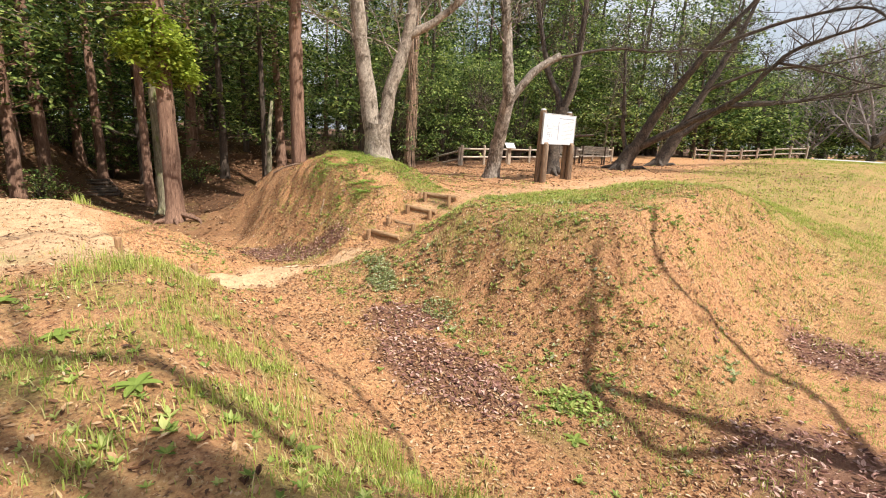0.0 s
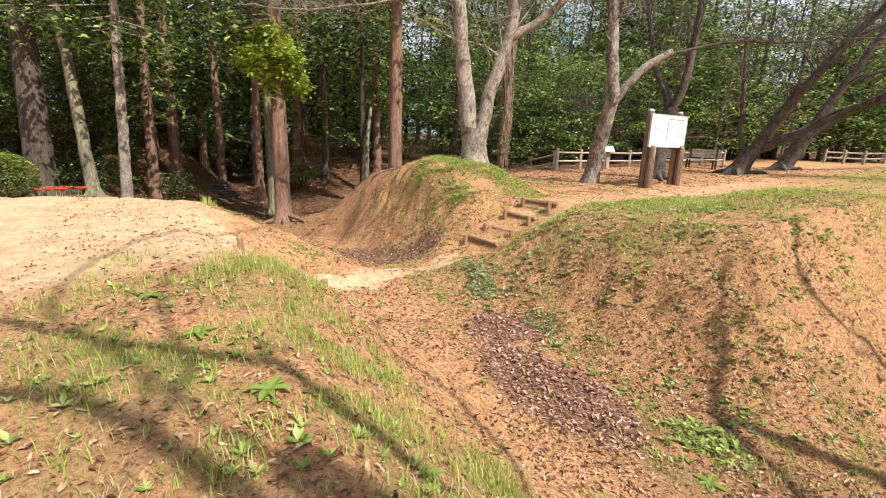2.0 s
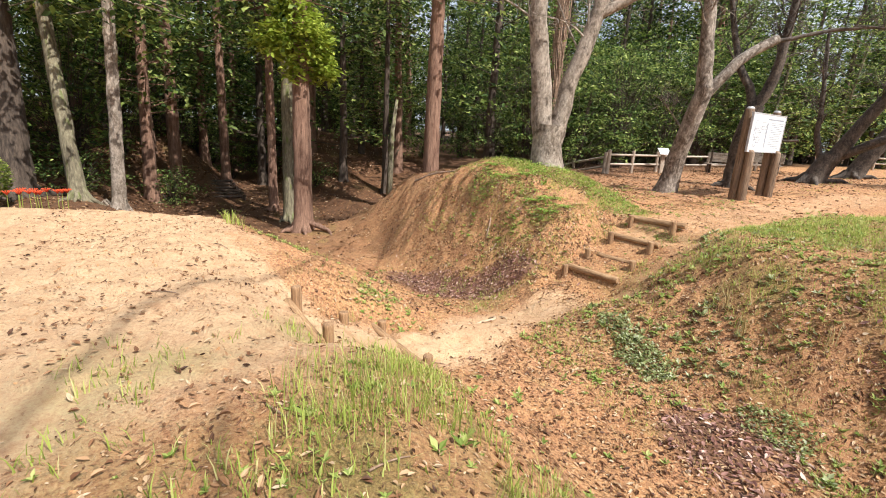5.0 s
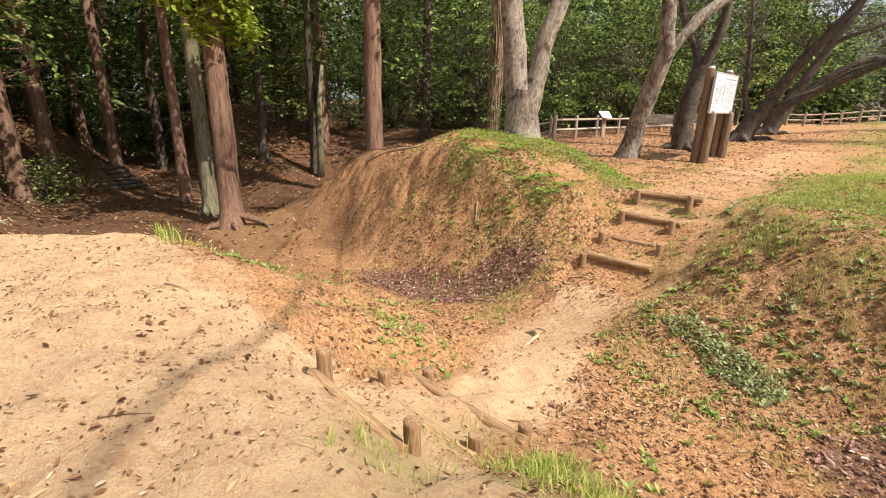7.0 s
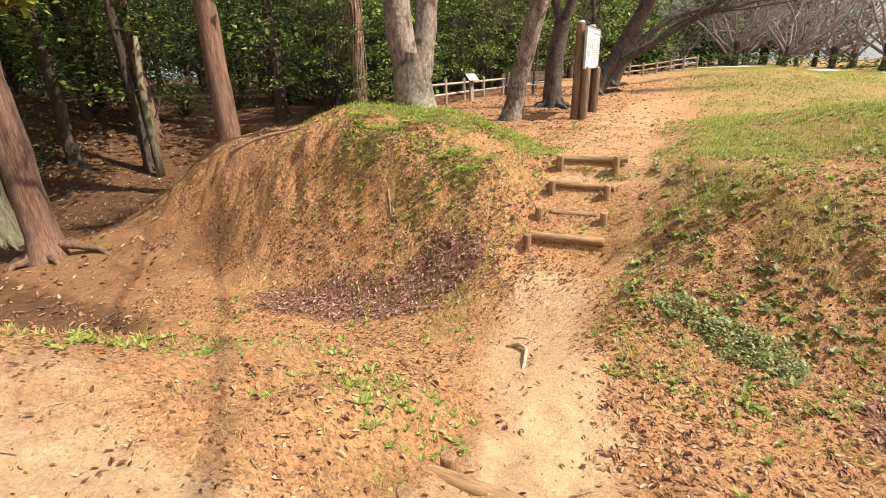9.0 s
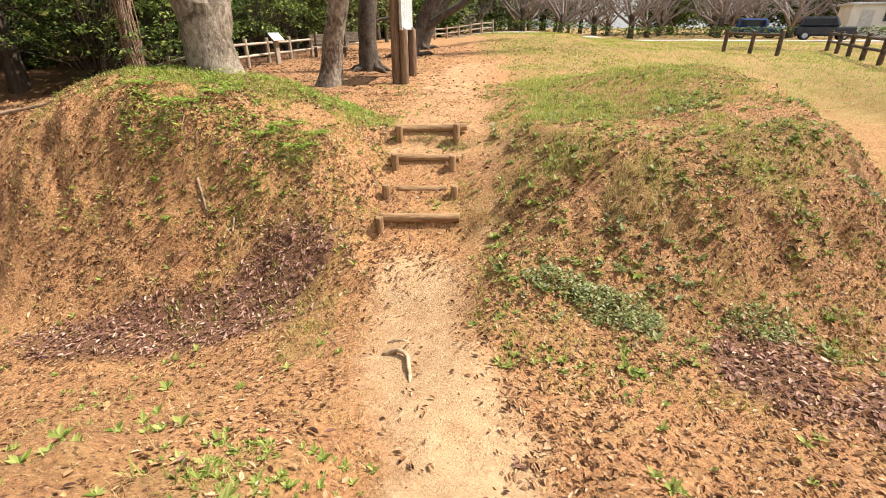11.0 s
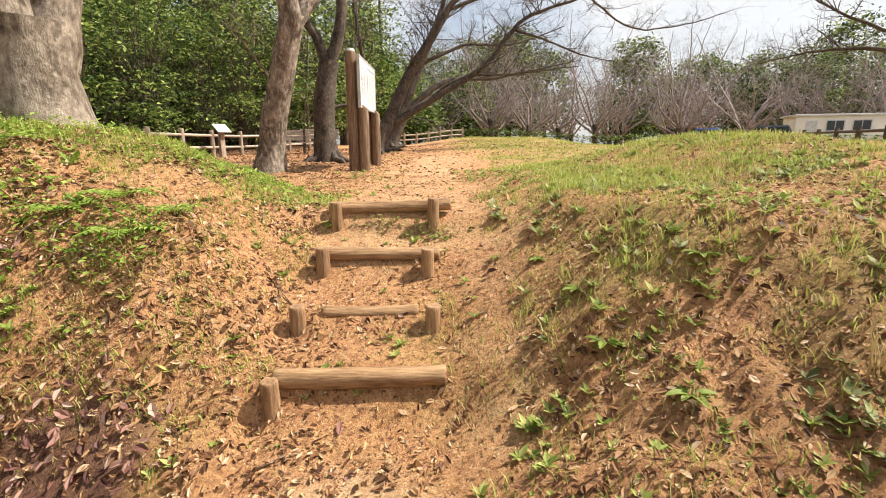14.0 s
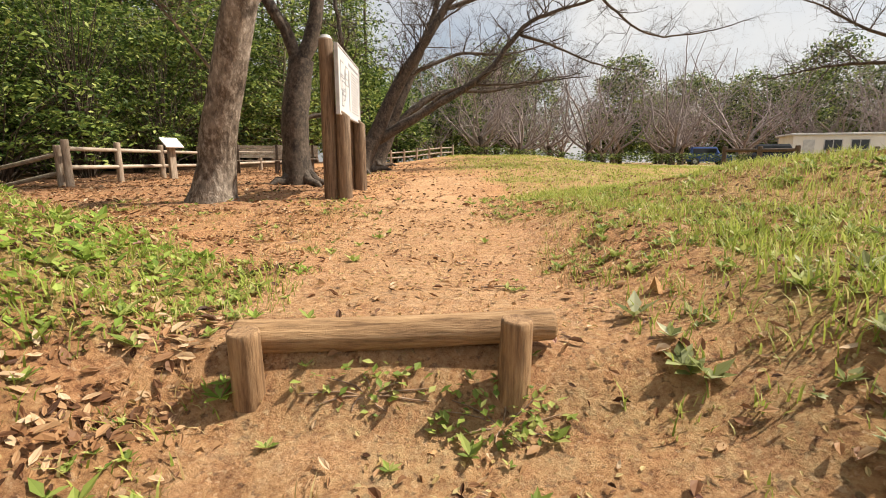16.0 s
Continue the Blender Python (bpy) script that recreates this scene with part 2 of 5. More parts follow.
earth = ground_material()
cedar_bark = surface("cedar_bark", (.085, .042, .026), (.2, .105, .068), (.36, .22, .15), 9, (4.5, 4.5, .45), .9, 1.0, .04)
pale_bark = surface("pale_bark", (.09, .066, .046), (.24, .19, .145), (.46, .39, .32), 11, (1.6, 1.6, 1.0), .9, 1.0, .03, stain=(.07, .05, .034))
lean_bark = surface("lean_bark", (.045, .031, .022), (.17, .125, .09), (.48, .42, .36), 8, (1.8, 1.8, 1.0), .9, 1.0, .04, stain=(.05, .035, .024))
cherry_bark = surface("cherry_bark", (.018, .013, .01), (.055, .04, .03), (.15, .115, .088), 9, (2, 2, 1.4), .85, .9, .025)
dark_bark = surface("dark_bark", (.025, .017, .012), (.065, .045, .032), (.13, .095, .07), 8, (3, 3, .6), .9, .9, .03)
mossy_bark = surface("mossy_bark", (.06, .05, .03), (.16, .13, .085), (.3, .27, .17), 7, (3, 3, .7), .9, .9, .03, stain=(.13, .15, .045))
twig_bark = surface("twig_bark", (.13, .1, .095), (.25, .2, .19), (.42, .36, .34), 12, (1, 1, 1), .8, .3, .005)
vine = surface("vine", (.13, .08, .05), (.29, .19, .125), (.46, .33, .24), 15, (1, 1, 1), .9, .5, .01)
log_wood = surface("log_wood", (.13, .068, .03), (.33, .19, .09), (.48, .31, .165), 14, (.5, 5, 5), .8, .8, .012)
stake_wood = surface("stake_wood", (.12, .062, .03), (.29, .165, .08), (.44, .28, .15), 14, (5, 5, .5), .8, .8, .012)
post_wood = surface("post_wood", (.07, .042, .024), (.17, .105, .062), (.3, .205, .13), 10, (4, 4, .35), .75, .8, .012)
rail_wood = surface("rail_wood", (.22, .17, .13), (.4, .33, .26), (.56, .49, .41), 10, (3, .4, 3), .8, .5, .01)
fence_wood = surface("fence_wood", (.16, .115, .08), (.32, .245, .18), (.48, .4, .32), 10, (4, 4, .4), .8, .6, .01)
dark_wood = surface("dark_wood", (.03, .02, .014), (.075, .05, .034), (.15, .105, .075), 10, (2, 2, 2), .8, .5, .01)
root_wood = surface("root_wood", (.2, .14, .085), (.42, .3, .19), (.6, .46, .31), 22, (1, 1, 1), .8, .6, .006)
board_white = surface("board_white", (.66, .66, .68), (.78, .78, .8), (.84, .84, .85), 2.5, (1, 1, 1), .35, .05, .001)
ink = surface("ink", (.22, .24, .29), (.31, .33, .38), (.4, .42, .46), 6, (1, 1, 1), .5, 0, .001)
frame_grey = surface("frame_grey", (.35, .35, .36), (.45, .45, .46), (.55, .55, .56), 8, (1, 1, 1), .45, .05, .001)
wall_white = surface("wall_white", (.7, .68, .64), (.78, .76, .72), (.83, .82, .79), 1.2, (1, 1, .3), .6, .05, .003)
roof_metal = surface("roof_metal", (.42, .43, .44), (.55, .56, .57), (.66, .67, .68), 3, (1, 1, 1), .4, .05, .002)
car_dark = surface("car_dark", (.012, .014, .02), (.02, .023, .03), (.03, .034, .042), 2, (1, 1, 1), .25, 0, .001)
car_blue = surface("car_blue", (.02, .05, .17), (.03, .075, .24), (.045, .1, .3), 2, (1, 1, 1), .25, 0, .001)
rubber = surface("rubber", (.012, .012, .012), (.022, .022, .022), (.035, .035, .035), 20, (1, 1, 1), .8, .1, .002)
chrome = surface("rim_metal", (.4, .4, .41), (.5, .5, .51), (.6, .6, .61), 8, (1, 1, 1), .35, 0, .001)
lamp_glass = surface("lamp_glass", (.6, .6, .58), (.7, .7, .68), (.78, .78, .76), 9, (1, 1, 1), .2, 0, .001)
glass = surface("window_glass", (.015, .018, .022), (.025, .03, .036), (.04, .046, .052), 1, (1, 1, 1), .06, 0, .001)
lily_red = foliage("lily_red", [(0, (.62, .06, .02)), (1, (.8, .15, .06))], .3)
forest_leaf = foliage("forest_leaf", [(0, (.018, .036, .011)), (.4, (.062, .105, .026)), (.75, (.17, .23, .05)), (1, (.38, .44, .12))], .35, .55)
shrub_leaf = foliage("shrub_leaf", [(0, (.024, .05, .014)), (.45, (.08, .135, .034)), (.8, (.24, .32, .075)), (1, (.48, .54, .18))], .36, .55)
light_leaf = foliage("light_leaf", [(0, (.1, .14, .03)), (.5, (.2, .26, .05)), (1, (.38, .42, .1))], .45)
cedar_leaf = foliage("cedar_leaf", [(0, (.14, .2, .02)), (.5, (.3, .38, .05)), (1, (.5, .56, .1))], .45)
fern_leaf = foliage("fern_leaf", [(0, (.12, .2, .03)), (.5, (.26, .38, .065)), (1, (.42, .52, .13))], .4)
grass_leaf = foliage("grass_leaf", [(0, (.2, .25, .045)), (.5, (.36, .42, .085)), (.8, (.46, .52, .13)), (1, (.6, .52, .25))], .4)
straw_leaf = foliage("straw_leaf", [(0, (.3, .2, .08)), (.6, (.46, .34, .15)), (1, (.6, .5, .26))], .3)
weed_leaf = foliage("weed_leaf", [(0, (.11, .17, .03)), (.5, (.26, .33, .07)), (1, (.46, .48, .17))], .35)
creeper_leaf = foliage("creeper_leaf", [(0, (.1, .12, .036)), (.5, (.24, .27, .095)), (.8, (.38, .41, .2)), (1, (.5, .53, .36))], .35, .7)
dead_leaf = foliage("dead_leaf", [(0, (.05, .022, .012)), (.3, (.19, .09, .045)), (.6, (.34, .19, .095)), (.85, (.47, .31, .175)), (1, (.58, .45, .31))], .15)
dark_dead_leaf = foliage("dark_dead_leaf", [(0, (.06, .027, .022)), (.35, (.22, .105, .085)), (.75, (.43, .25, .2)), (1, (.62, .47, .4))], .15)


# ---- ground ----
def band(x, y, pts, w, soft):
    """1 within w of a polyline, falling to 0 over soft."""
    best = np.full(np.shape(x), 1e9)
    for p, q in zip(pts[:-1], pts[1:]):
        dx, dy = q[0] - p[0], q[1] - p[1]
        t = np.clip(((x - p[0]) * dx + (y - p[1]) * dy) / (dx * dx + dy * dy), 0, 1)
        best = np.minimum(best, np.hypot(x - p[0] - t * dx, y - p[1] - t * dy))
    return 1 - sstep(w, w + soft, best)


def spot(x, y, cx, cy, rx, ry, turn=0.0):
    c, s = math.cos(radians(turn)), math.sin(radians(turn))
    u, v = (x - cx) * c + (y - cy) * s, -(x - cx) * s + (y - cy) * c
    return 1 - sstep(.55, 1.25, np.hypot(u / rx, v / ry))


def cover(x, y):
    """What lies on the ground: sand, grass, dead leaves, dark floor with the wood's shade in it; each 0 to 1."""
    n1, n2 = vnoise(x, y, 1.4, 21), vnoise(x, y, .45, 22)
    sand = (1 - sstep(-6.7, -6.1, y + .3 * n2)) * (1 - sstep(1.5, 3.6, x + .5 * n1 + .3 * (y + 7)))
    sand = np.maximum(sand, band(x, y, [(.7, -6.6), (.72, -4.8), (.25, -3.6), (.1, -2.5)], .15, .6))
    sand = np.maximum(sand, .3 * band(x, y, [(.85, -1.9), (.78, -.4), (.5, 1.0)], .15, .3))
    sand = np.maximum(sand, .4 * band(x, y, [(.1, .3), (.1, 2.5), (.0, 6), (.4, 10)], .3, 1.5))
    grass = .9 * band(x, y, [(1.5, -6.25), (3.2, -6.55), (4.6, -6.5), (6.2, -6.5), (8.5, -6.1)], .3, 1.1) * (.45 + .5 * n1 + .8 * n2)
    grass = np.maximum(grass, .6 * band(x, y, [(2.2, -7.3), (5.5, -8.2)], .6, 1.2) * (.35 + .6 * n1 + .6 * n2))
    grass = np.maximum(grass, band(x, y, [(2.3, -7.0), (3.1, -6.65), (3.9, -6.6), (4.6, -6.4), (5.4, -6.2), (6.6, -6.0)], .2, .6) * (.55 + .7 * n2))
    for cx, cy, q in ((3.75, -7.5, .5), (4.15, -7.15, .5), (5.45, -7.5, .55), (4.8, -7.65, .4), (5.95, -7.05, .6), (4.5, -7.2, .4), (6.6, -6.8, .7)):
        grass = np.maximum(grass, .85 * spot(x, y, cx, cy, q, q * .7) * (.7 + .5 * n2))
    grass = np.maximum(grass, .85 * spot(x, y, -3.0, .2, 1.9, .75, 6))
    grass = np.maximum(grass, .7 * spot(x, y, -1.2, .55, .5, .7))
    field = sstep(.8, 1.7, x + .4 * n1) * sstep(-.9, .2, y - .1 * x) * (.78 + .3 * n1) * (1 - .55 * sstep(3.2, 5.2, x) * (1 - sstep(3, 6, y)))
    field = np.maximum(field, sstep(8, 14, y) * sstep(-1, 2, x) * (.75 + .3 * n1))
    grass = np.maximum(grass, field)
    grass = np.maximum(grass, .62 * spot(x, y, 2.6, -1.2, 2.6, 1.1) * (.55 + .7 * n2))
    grass = np.maximum(grass, .45 * band(x, y, [(-2.0, -5.75), (-1.4, -5.4), (-.2, -5.2)], .1, .35) * (.7 + .6 * n2))
    grass = np.maximum(grass, .4 * sstep(.3, .9, n1 * n2 * 3) * (1 - sand))
    grass = np.maximum(grass, .36 * spot(x, y, .6, -.5, .9, .8) * (.8 + .5 * n2))
    litter = np.maximum.reduce([1.0 * spot(x, y, 4.5, -4.05, 1.15, .65, 8), .9 * spot(x, y, 3.1, -3.7, .5, .5), spot(x, y, 7.9, -2.5, 1.0, .8, 40),
                                spot(x, y, 7.8, .7, .9, .7), 1.0 * spot(x, y, -2.7, -2.8, 1.7, .5, 6), 1.0 * spot(x, y, -1.55, -2.2, .75, .42, 24), .8 * spot(x, y, 3.3, -3.35, .5, .3)])
    litter = np.maximum(litter, .4 * sstep(-.5, -2.5, x) * sstep(3.5, 5, y) * (1 - sstep(16, 22, y)))
    # dark floor under the wood and down the hollow: brown litter plus painted shade
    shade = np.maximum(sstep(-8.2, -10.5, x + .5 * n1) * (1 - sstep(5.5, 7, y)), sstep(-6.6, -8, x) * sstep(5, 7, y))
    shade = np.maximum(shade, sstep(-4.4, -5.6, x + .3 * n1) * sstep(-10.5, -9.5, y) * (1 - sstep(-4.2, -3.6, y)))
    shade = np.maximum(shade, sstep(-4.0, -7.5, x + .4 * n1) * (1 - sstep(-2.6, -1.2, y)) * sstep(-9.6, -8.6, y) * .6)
    # darker brown on the slope across the moat
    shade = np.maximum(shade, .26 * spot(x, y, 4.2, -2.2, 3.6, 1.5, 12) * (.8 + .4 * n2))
    # darker brown along the moat bottom
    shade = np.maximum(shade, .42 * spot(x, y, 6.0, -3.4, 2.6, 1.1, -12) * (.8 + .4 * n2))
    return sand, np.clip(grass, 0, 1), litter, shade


me, gx, gy = grid_mesh("ground", axis(-8.6, 8.6, .05, 420), axis(-9, 6.0, .05, 420))
me.materials.append(earth)
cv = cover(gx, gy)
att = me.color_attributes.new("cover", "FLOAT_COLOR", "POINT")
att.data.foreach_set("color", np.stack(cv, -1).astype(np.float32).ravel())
tagged(new("ground", me), "bare orange earth with worn sandy paths and patchy grass", "ground", kind="structure")


def zz(x, y):
    return float(height(np.array([x]), np.array([y]))[0])


def scatter(rng, n, box, weight):
    """About n points in the box, kept with the chance that weight(x, y) gives."""
    x0, y0, x1, y1 = box
    x, y = rng.uniform(x0, x1, n), rng.uniform(y0, y1, n)
    keep = rng.random(n) < weight(x, y)
    return x[keep], y[keep]


def mesh_of(name, verts, faces, material):
    me = bpy.data.meshes.new(name)
    me.from_pydata(verts, [], faces)
    me.materials.append(material)
    return me


def kites(name, base, along, side, up, material, fold=.3):
    """Leaves as folded kites from arrays: foot, length vector, half-width vector, lift of the edges."""
    k = len(base)
    v = np.stack([base, base + along * .45 + side + up * fold, base + along, base + along * .45 - side + up * fold], 1)
    i = np.arange(k)[:, None] * 4
    f = np.concatenate([np.concatenate([i, i + 1, i + 2], 1), np.concatenate([i, i + 2, i + 3], 1)])
    return mesh_of(name, v.reshape(-1, 3).tolist(), f.tolist(), material)


def tangents(x, y):
    """Two unit vectors along the ground and its normal."""
    e = .06
    gxs = (height(x + e, y, False) - height(x - e, y, False)) / (2 * e)
    gys = (height(x, y + e, False) - height(x, y - e, False)) / (2 * e)
    n = np.stack([-gxs, -gys, np.ones_like(x)], -1)
    n /= np.linalg.norm(n, axis=1, keepdims=True)
    a = np.stack([np.ones_like(x), 0 * x, gxs], -1)
    a /= np.linalg.norm(a, axis=1, keepdims=True)
    return a, np.cross(n, a), n


def dead_leaves(rng, x, y, material, lo, hi, name, label, lift=.0):
    """Curled leaves lying on the ground: two halves along a bent midrib, six triangles."""
    k = len(x)
    u, v, n = tangents(x, y)
    a = rng.uniform(0, 2 * np.pi, k)[:, None]
    ln = (lo + (hi - lo) * rng.random(k) ** 1.6)[:, None]
    d = u * np.cos(a) + v * np.sin(a)
    s = -u * np.sin(a) + v * np.cos(a)
    p = np.stack([x, y, height(x, y) + .004 + lift * rng.random(k)], -1)
    w = ln * rng.uniform(.16, .3, (k, 1))
    curl, fold = ln * rng.uniform(-.1, .5, (k, 1)), ln * rng.uniform(.0, .28, (k, 1))
    q1, q2 = p + d * ln * .5 + n * curl * .15, p + d * ln + n * curl
    verts = np.stack([p, p + d * ln * .28 + s * w * .9 + n * fold, p + d * ln * .68 + s * w * .75 + n * (fold + curl * .4), q2,
                      p + d * ln * .68 - s * w * .75 + n * (fold + curl * .4), p + d * ln * .28 - s * w * .9 + n * fold, q1], 1)
    i = np.arange(k)[:, None] * 7
    f = np.concatenate([np.concatenate([i + t[0], i + t[1], i + t[2], i + t[3]], 1) for t in ((0, 6, 2, 1), (6, 3, 2, 2), (0, 5, 4, 6), (6, 4, 3, 3))])
    f = [tuple(dict.fromkeys(r)) for r in f.tolist()]
    return tagged(new(name, mesh_of(name, verts.reshape(-1, 3).tolist(), f, material)), label, "leaves", kind="stuff")


def blades(rng, x, y, lo, hi, width, material, name, label, lean=.5):
    """Grass: tapered bent blades, three triangles each."""
    k = len(x)
    a = rng.uniform(0, 2 * np.pi, k)
    h = rng.uniform(lo, hi, k)
    bend = h * rng.uniform(.2, 1.0, k) * lean
    base = np.stack([x, y, height(x, y) - .008], -1)
    sd = np.stack([-np.sin(a), np.cos(a), 0 * a], -1) * (width * rng.uniform(.6, 1.3, k))[:, None]
    fw = np.stack([np.cos(a), np.sin(a), 0 * a], -1)
    mid = base + fw * (bend * .35)[:, None] + np.array([0, 0, 1]) * (h * .6)[:, None]
    tip = base + fw * bend[:, None] + np.array([0, 0, 1]) * (h * .95)[:, None]
    v = np.stack([base - sd, base + sd, mid + sd * .7, mid - sd * .7, tip], 1)
    i = np.arange(k)[:, None] * 5
    f = np.concatenate([np.concatenate(t, 1) for t in ((i, i + 1, i + 2), (i, i + 2, i + 3), (i + 3, i + 2, i + 4))])
    return tagged(new(name, mesh_of(name, v.reshape(-1, 3).tolist(), f.tolist(), material)), label, "grass", kind="stuff")


def clumped(rng, x, y, per, spread):
    """Turns points into clumps of points round them."""
    x, y = np.repeat(x, per), np.repeat(y, per)
    return x + rng.normal(0, spread, len(x)), y + rng.normal(0, spread, len(y))


rng = np.random.default_rng(5)
px, py = scatter(rng, 46000, (-5, -8.8, 8.5, 7), lambda x, y: np.clip(cover(x, y)[1] - .25, 0, 1) * 1.1 * (.4 + .6 * (vnoise(x, y, .5, 31) > -.1)))
gx1, gy1 = clumped(rng, px, py, 10, .05)
blades(rng, gx1, gy1, .025, .12, .0038, grass_leaf, "short_grass", "short green grass in patches on bare earth", .9)
px, py = scatter(rng, 1000, (2.2, -8, 7.4, -5.6), lambda x, y: .85 * band(x, y, [(2.4, -6.9), (3.2, -6.6), (3.9, -6.55), (4.6, -6.35), (5.4, -6.15), (6.4, -6.0)], .2, .5) * (vnoise(x, y, .4, 33) > -.05))
gx1, gy1 = clumped(rng, px, py, 11, .05)
blades(rng, gx1, gy1, .06, .24, .0028, grass_leaf, "tall_grass", "tall thin green grass along the bank edge", .6)
px, py = scatter(rng, 13000, (-5, -8.8, 8, 5), lambda x, y: .6 * (cover(x, y)[0] < .35) * (1 - .5 * cover(x, y)[3]) * (vnoise(x, y, .8, 35) > 0))
gx1, gy1 = clumped(rng, px, py, 7, .04)
blades(rng, gx1, gy1, .02, .08, .003, straw_leaf, "dry_grass", "dry straw-coloured grass on the slopes", 1.3)
px, py = scatter(rng, 7500, (.7, -4.2, 8.4, 2.5), lambda x, y: (.25 + .6 * (vnoise(x, y, .35, 36) > .05)) * (cover(x, y)[0] < .3) * (cover(x, y)[2] < .4))
gx1, gy1 = clumped(rng, px, py, 6, .035)
blades(rng, gx1, gy1, .02, .085, .0035, grass_leaf, "slope_grass", "thin yellow-green grass on the red slope", 1.1)
px, py = scatter(rng, 4600, (-5.2, -1.9, -.5, 1.2), lambda x, y: .2 + .7 * (vnoise(x, y, .3, 37) > .05))
gx1, gy1 = clumped(rng, px, py, 6, .035)
blades(rng, gx1, gy1, .02, .075, .0035, grass_leaf, "mound_grass", "thin yellow-green grass on the mound", 1.1)
px, py = scatter(rng, 30000, (-3, 6, 24, 34), lambda x, y: np.clip(cover(x, y)[1] - .2, 0, 1))
gx1, gy1 = clumped(rng, px, py, 5, .06)
blades(rng, gx1, gy1, .03, .1, .008, grass_leaf, "field_grass", "short green field grass with leaves between", .9)
# dead leaves: everywhere thinly, in the hollows thickly
px, py = scatter(rng, 175000, (-6, -8.8, 7.5, 4.5), lambda x, y: (.05 + .13 * (vnoise(x, y, .4, 42) > .1) + .42 * (1 - cover(x, y)[0]) * (vnoise(x, y, .7, 41) > -.3) + .35 * (x > .9) * (y > -5) * (y < -1.6)) * (1 - .45 * cover(x, y)[1]) * (1 - .35 * (y < -5.9)) * (1 - .65 * band(x, y, [(.4, -.9), (.5, .3), (.3, 3)], .6, 1.1)))
dead_leaves(rng, px, py, dead_leaf, .016, .062, "fallen_leaves", "brown fallen leaves scattered on bare earth", .012)
px, py = scatter(rng, 40000, (-5, -5.4, 9, 2), lambda x, y: sstep(.15, .8, cover(x, y)[2] + .35 * vnoise(x, y, .25, 44)))
dead_leaves(rng, px, py, dark_dead_leaf, .03, .085, "leaf_drift", "purplish brown leaves drifted in the moat bottom", .035)
px, py = scatter(rng, 22000, (-9, 4, 6, 20), lambda x, y: .3 + .5 * sstep(0, -2, x))
dead_leaves(rng, px, py, dead_leaf, .04, .11, "plateau_leaves", "orange-brown leaves strewn below the trees")
px, py = scatter(rng, 13000, (-24, -12, -4, 6), lambda x, y: .8 * cover(x, y)[3])
dead_leaves(rng, px, py, dead_leaf, .06, .16, "forest_leaves", "brown leaf litter on the shaded forest floor")
px, py = scatter(rng, 3600, (-1.3, -2.5, 1.6, -.25), lambda x, y: (.75 - .5 * sstep(-1.1, -.6, y)) * (vnoise(x, y, .35, 47) > -.15) * (1 - .8 * band(x, y, [(.85, -1.9), (.78, -.4)], .12, .15)))
dead_leaves(rng, px, py, dead_leaf, .02, .058, "step_leaves", "curled brown leaves caught between the log steps", .012)
px, py = scatter(rng, 34000, (-8.4, -2.4, -.6, 1.2), lambda x, y: .7 * (vnoise(x, y, .3, 48) > -.1))
dead_leaves(rng, px, py, dead_leaf, .018, .065, "mound_leaves", "small dead leaves and roots on the mound", .012)
px, py = scatter(rng, 34000, (-4.5, -3.6, 6.0, 3.5), lambda x, y: .25 + .6 * (vnoise(x, y, .3, 49) > 0))
dead_leaves(rng, px, py, straw_leaf, .008, .03, "straw_bits", "tiny dry bits of straw and leaf on the earth", .006)
px, py = scatter(rng, 9000, (-3.6, -9, 3.6, -6), lambda x, y: (.25 + .6 * (vnoise(x, y, .6, 50) > .1)))
dead_leaves(rng, px, py, dead_leaf, .008, .034, "bank_litter", "tiny brown leaf bits on the sandy bank", .004)
# small broad-leaved weeds
def weeds(rng, x, y, lo, hi, count, material, label, slim=.26):
    """Rosettes of a few leaves each that rise from the ground."""
    kx, ky = np.repeat(x, count), np.repeat(y, count)
    ka = np.tile(np.arange(count) * 6.283 / count, len(x)) + rng.uniform(0, .7, len(kx))
    kl = np.repeat(lo + (hi - lo) * rng.random(len(x)) ** 1.8, count) * rng.uniform(.6, 1.25, len(kx))
    base = np.stack([kx, ky, height(kx, ky) + .003], -1)
    along = np.stack([np.cos(ka) * kl, np.sin(ka) * kl, kl * rng.uniform(.15, 1.0, len(kx))], -1)
    side = np.stack([-np.sin(ka) * kl * slim, np.cos(ka) * kl * slim, 0 * ka], -1)
    tagged(new("weeds", kites("weeds", base, along, side, np.stack([0 * ka, 0 * ka, kl * .3], -1), material)), label, "weeds", kind="stuff")


px, py = scatter(rng, 26000, (-5, -8.8, 8.5, 6), lambda x, y: (.15 + .8 * (x > .85) * (x < 6) * (y > -4) + .5 * (x < -.6) * (x > -4) * (y > -1.7) * (y < 1)) * (cover(x, y)[0] < .4) * (1 - .5 * cover(x, y)[3]) * (vnoise(x, y, .5, 51) > -.15) * (cover(x, y)[2] < .5))
weeds(rng, px, py, .015, .065, 7, weed_leaf, "small broad-leaved green weeds on the slopes")
px, py = scatter(rng, 3600, (.9, -3.6, 7.2, .4), lambda x, y: (vnoise(x, y, .45, 53) > .1) * (.25 + .5 * (vnoise(x, y, 1.2, 54) > -.1)) * (cover(x, y)[2] < .5))
weeds(rng, px, py, .02, .075, 6, creeper_leaf, "blue-green rosettes of weeds on the red slope", .3)
px, py = scatter(rng, 900, (-4.6, -1.9, -.5, 1.2), lambda x, y: (vnoise(x, y, .4, 55) > .15) * .8)
weeds(rng, px, py, .03, .09, 8, fern_leaf, "bright green leafy weeds on the mound", .24)
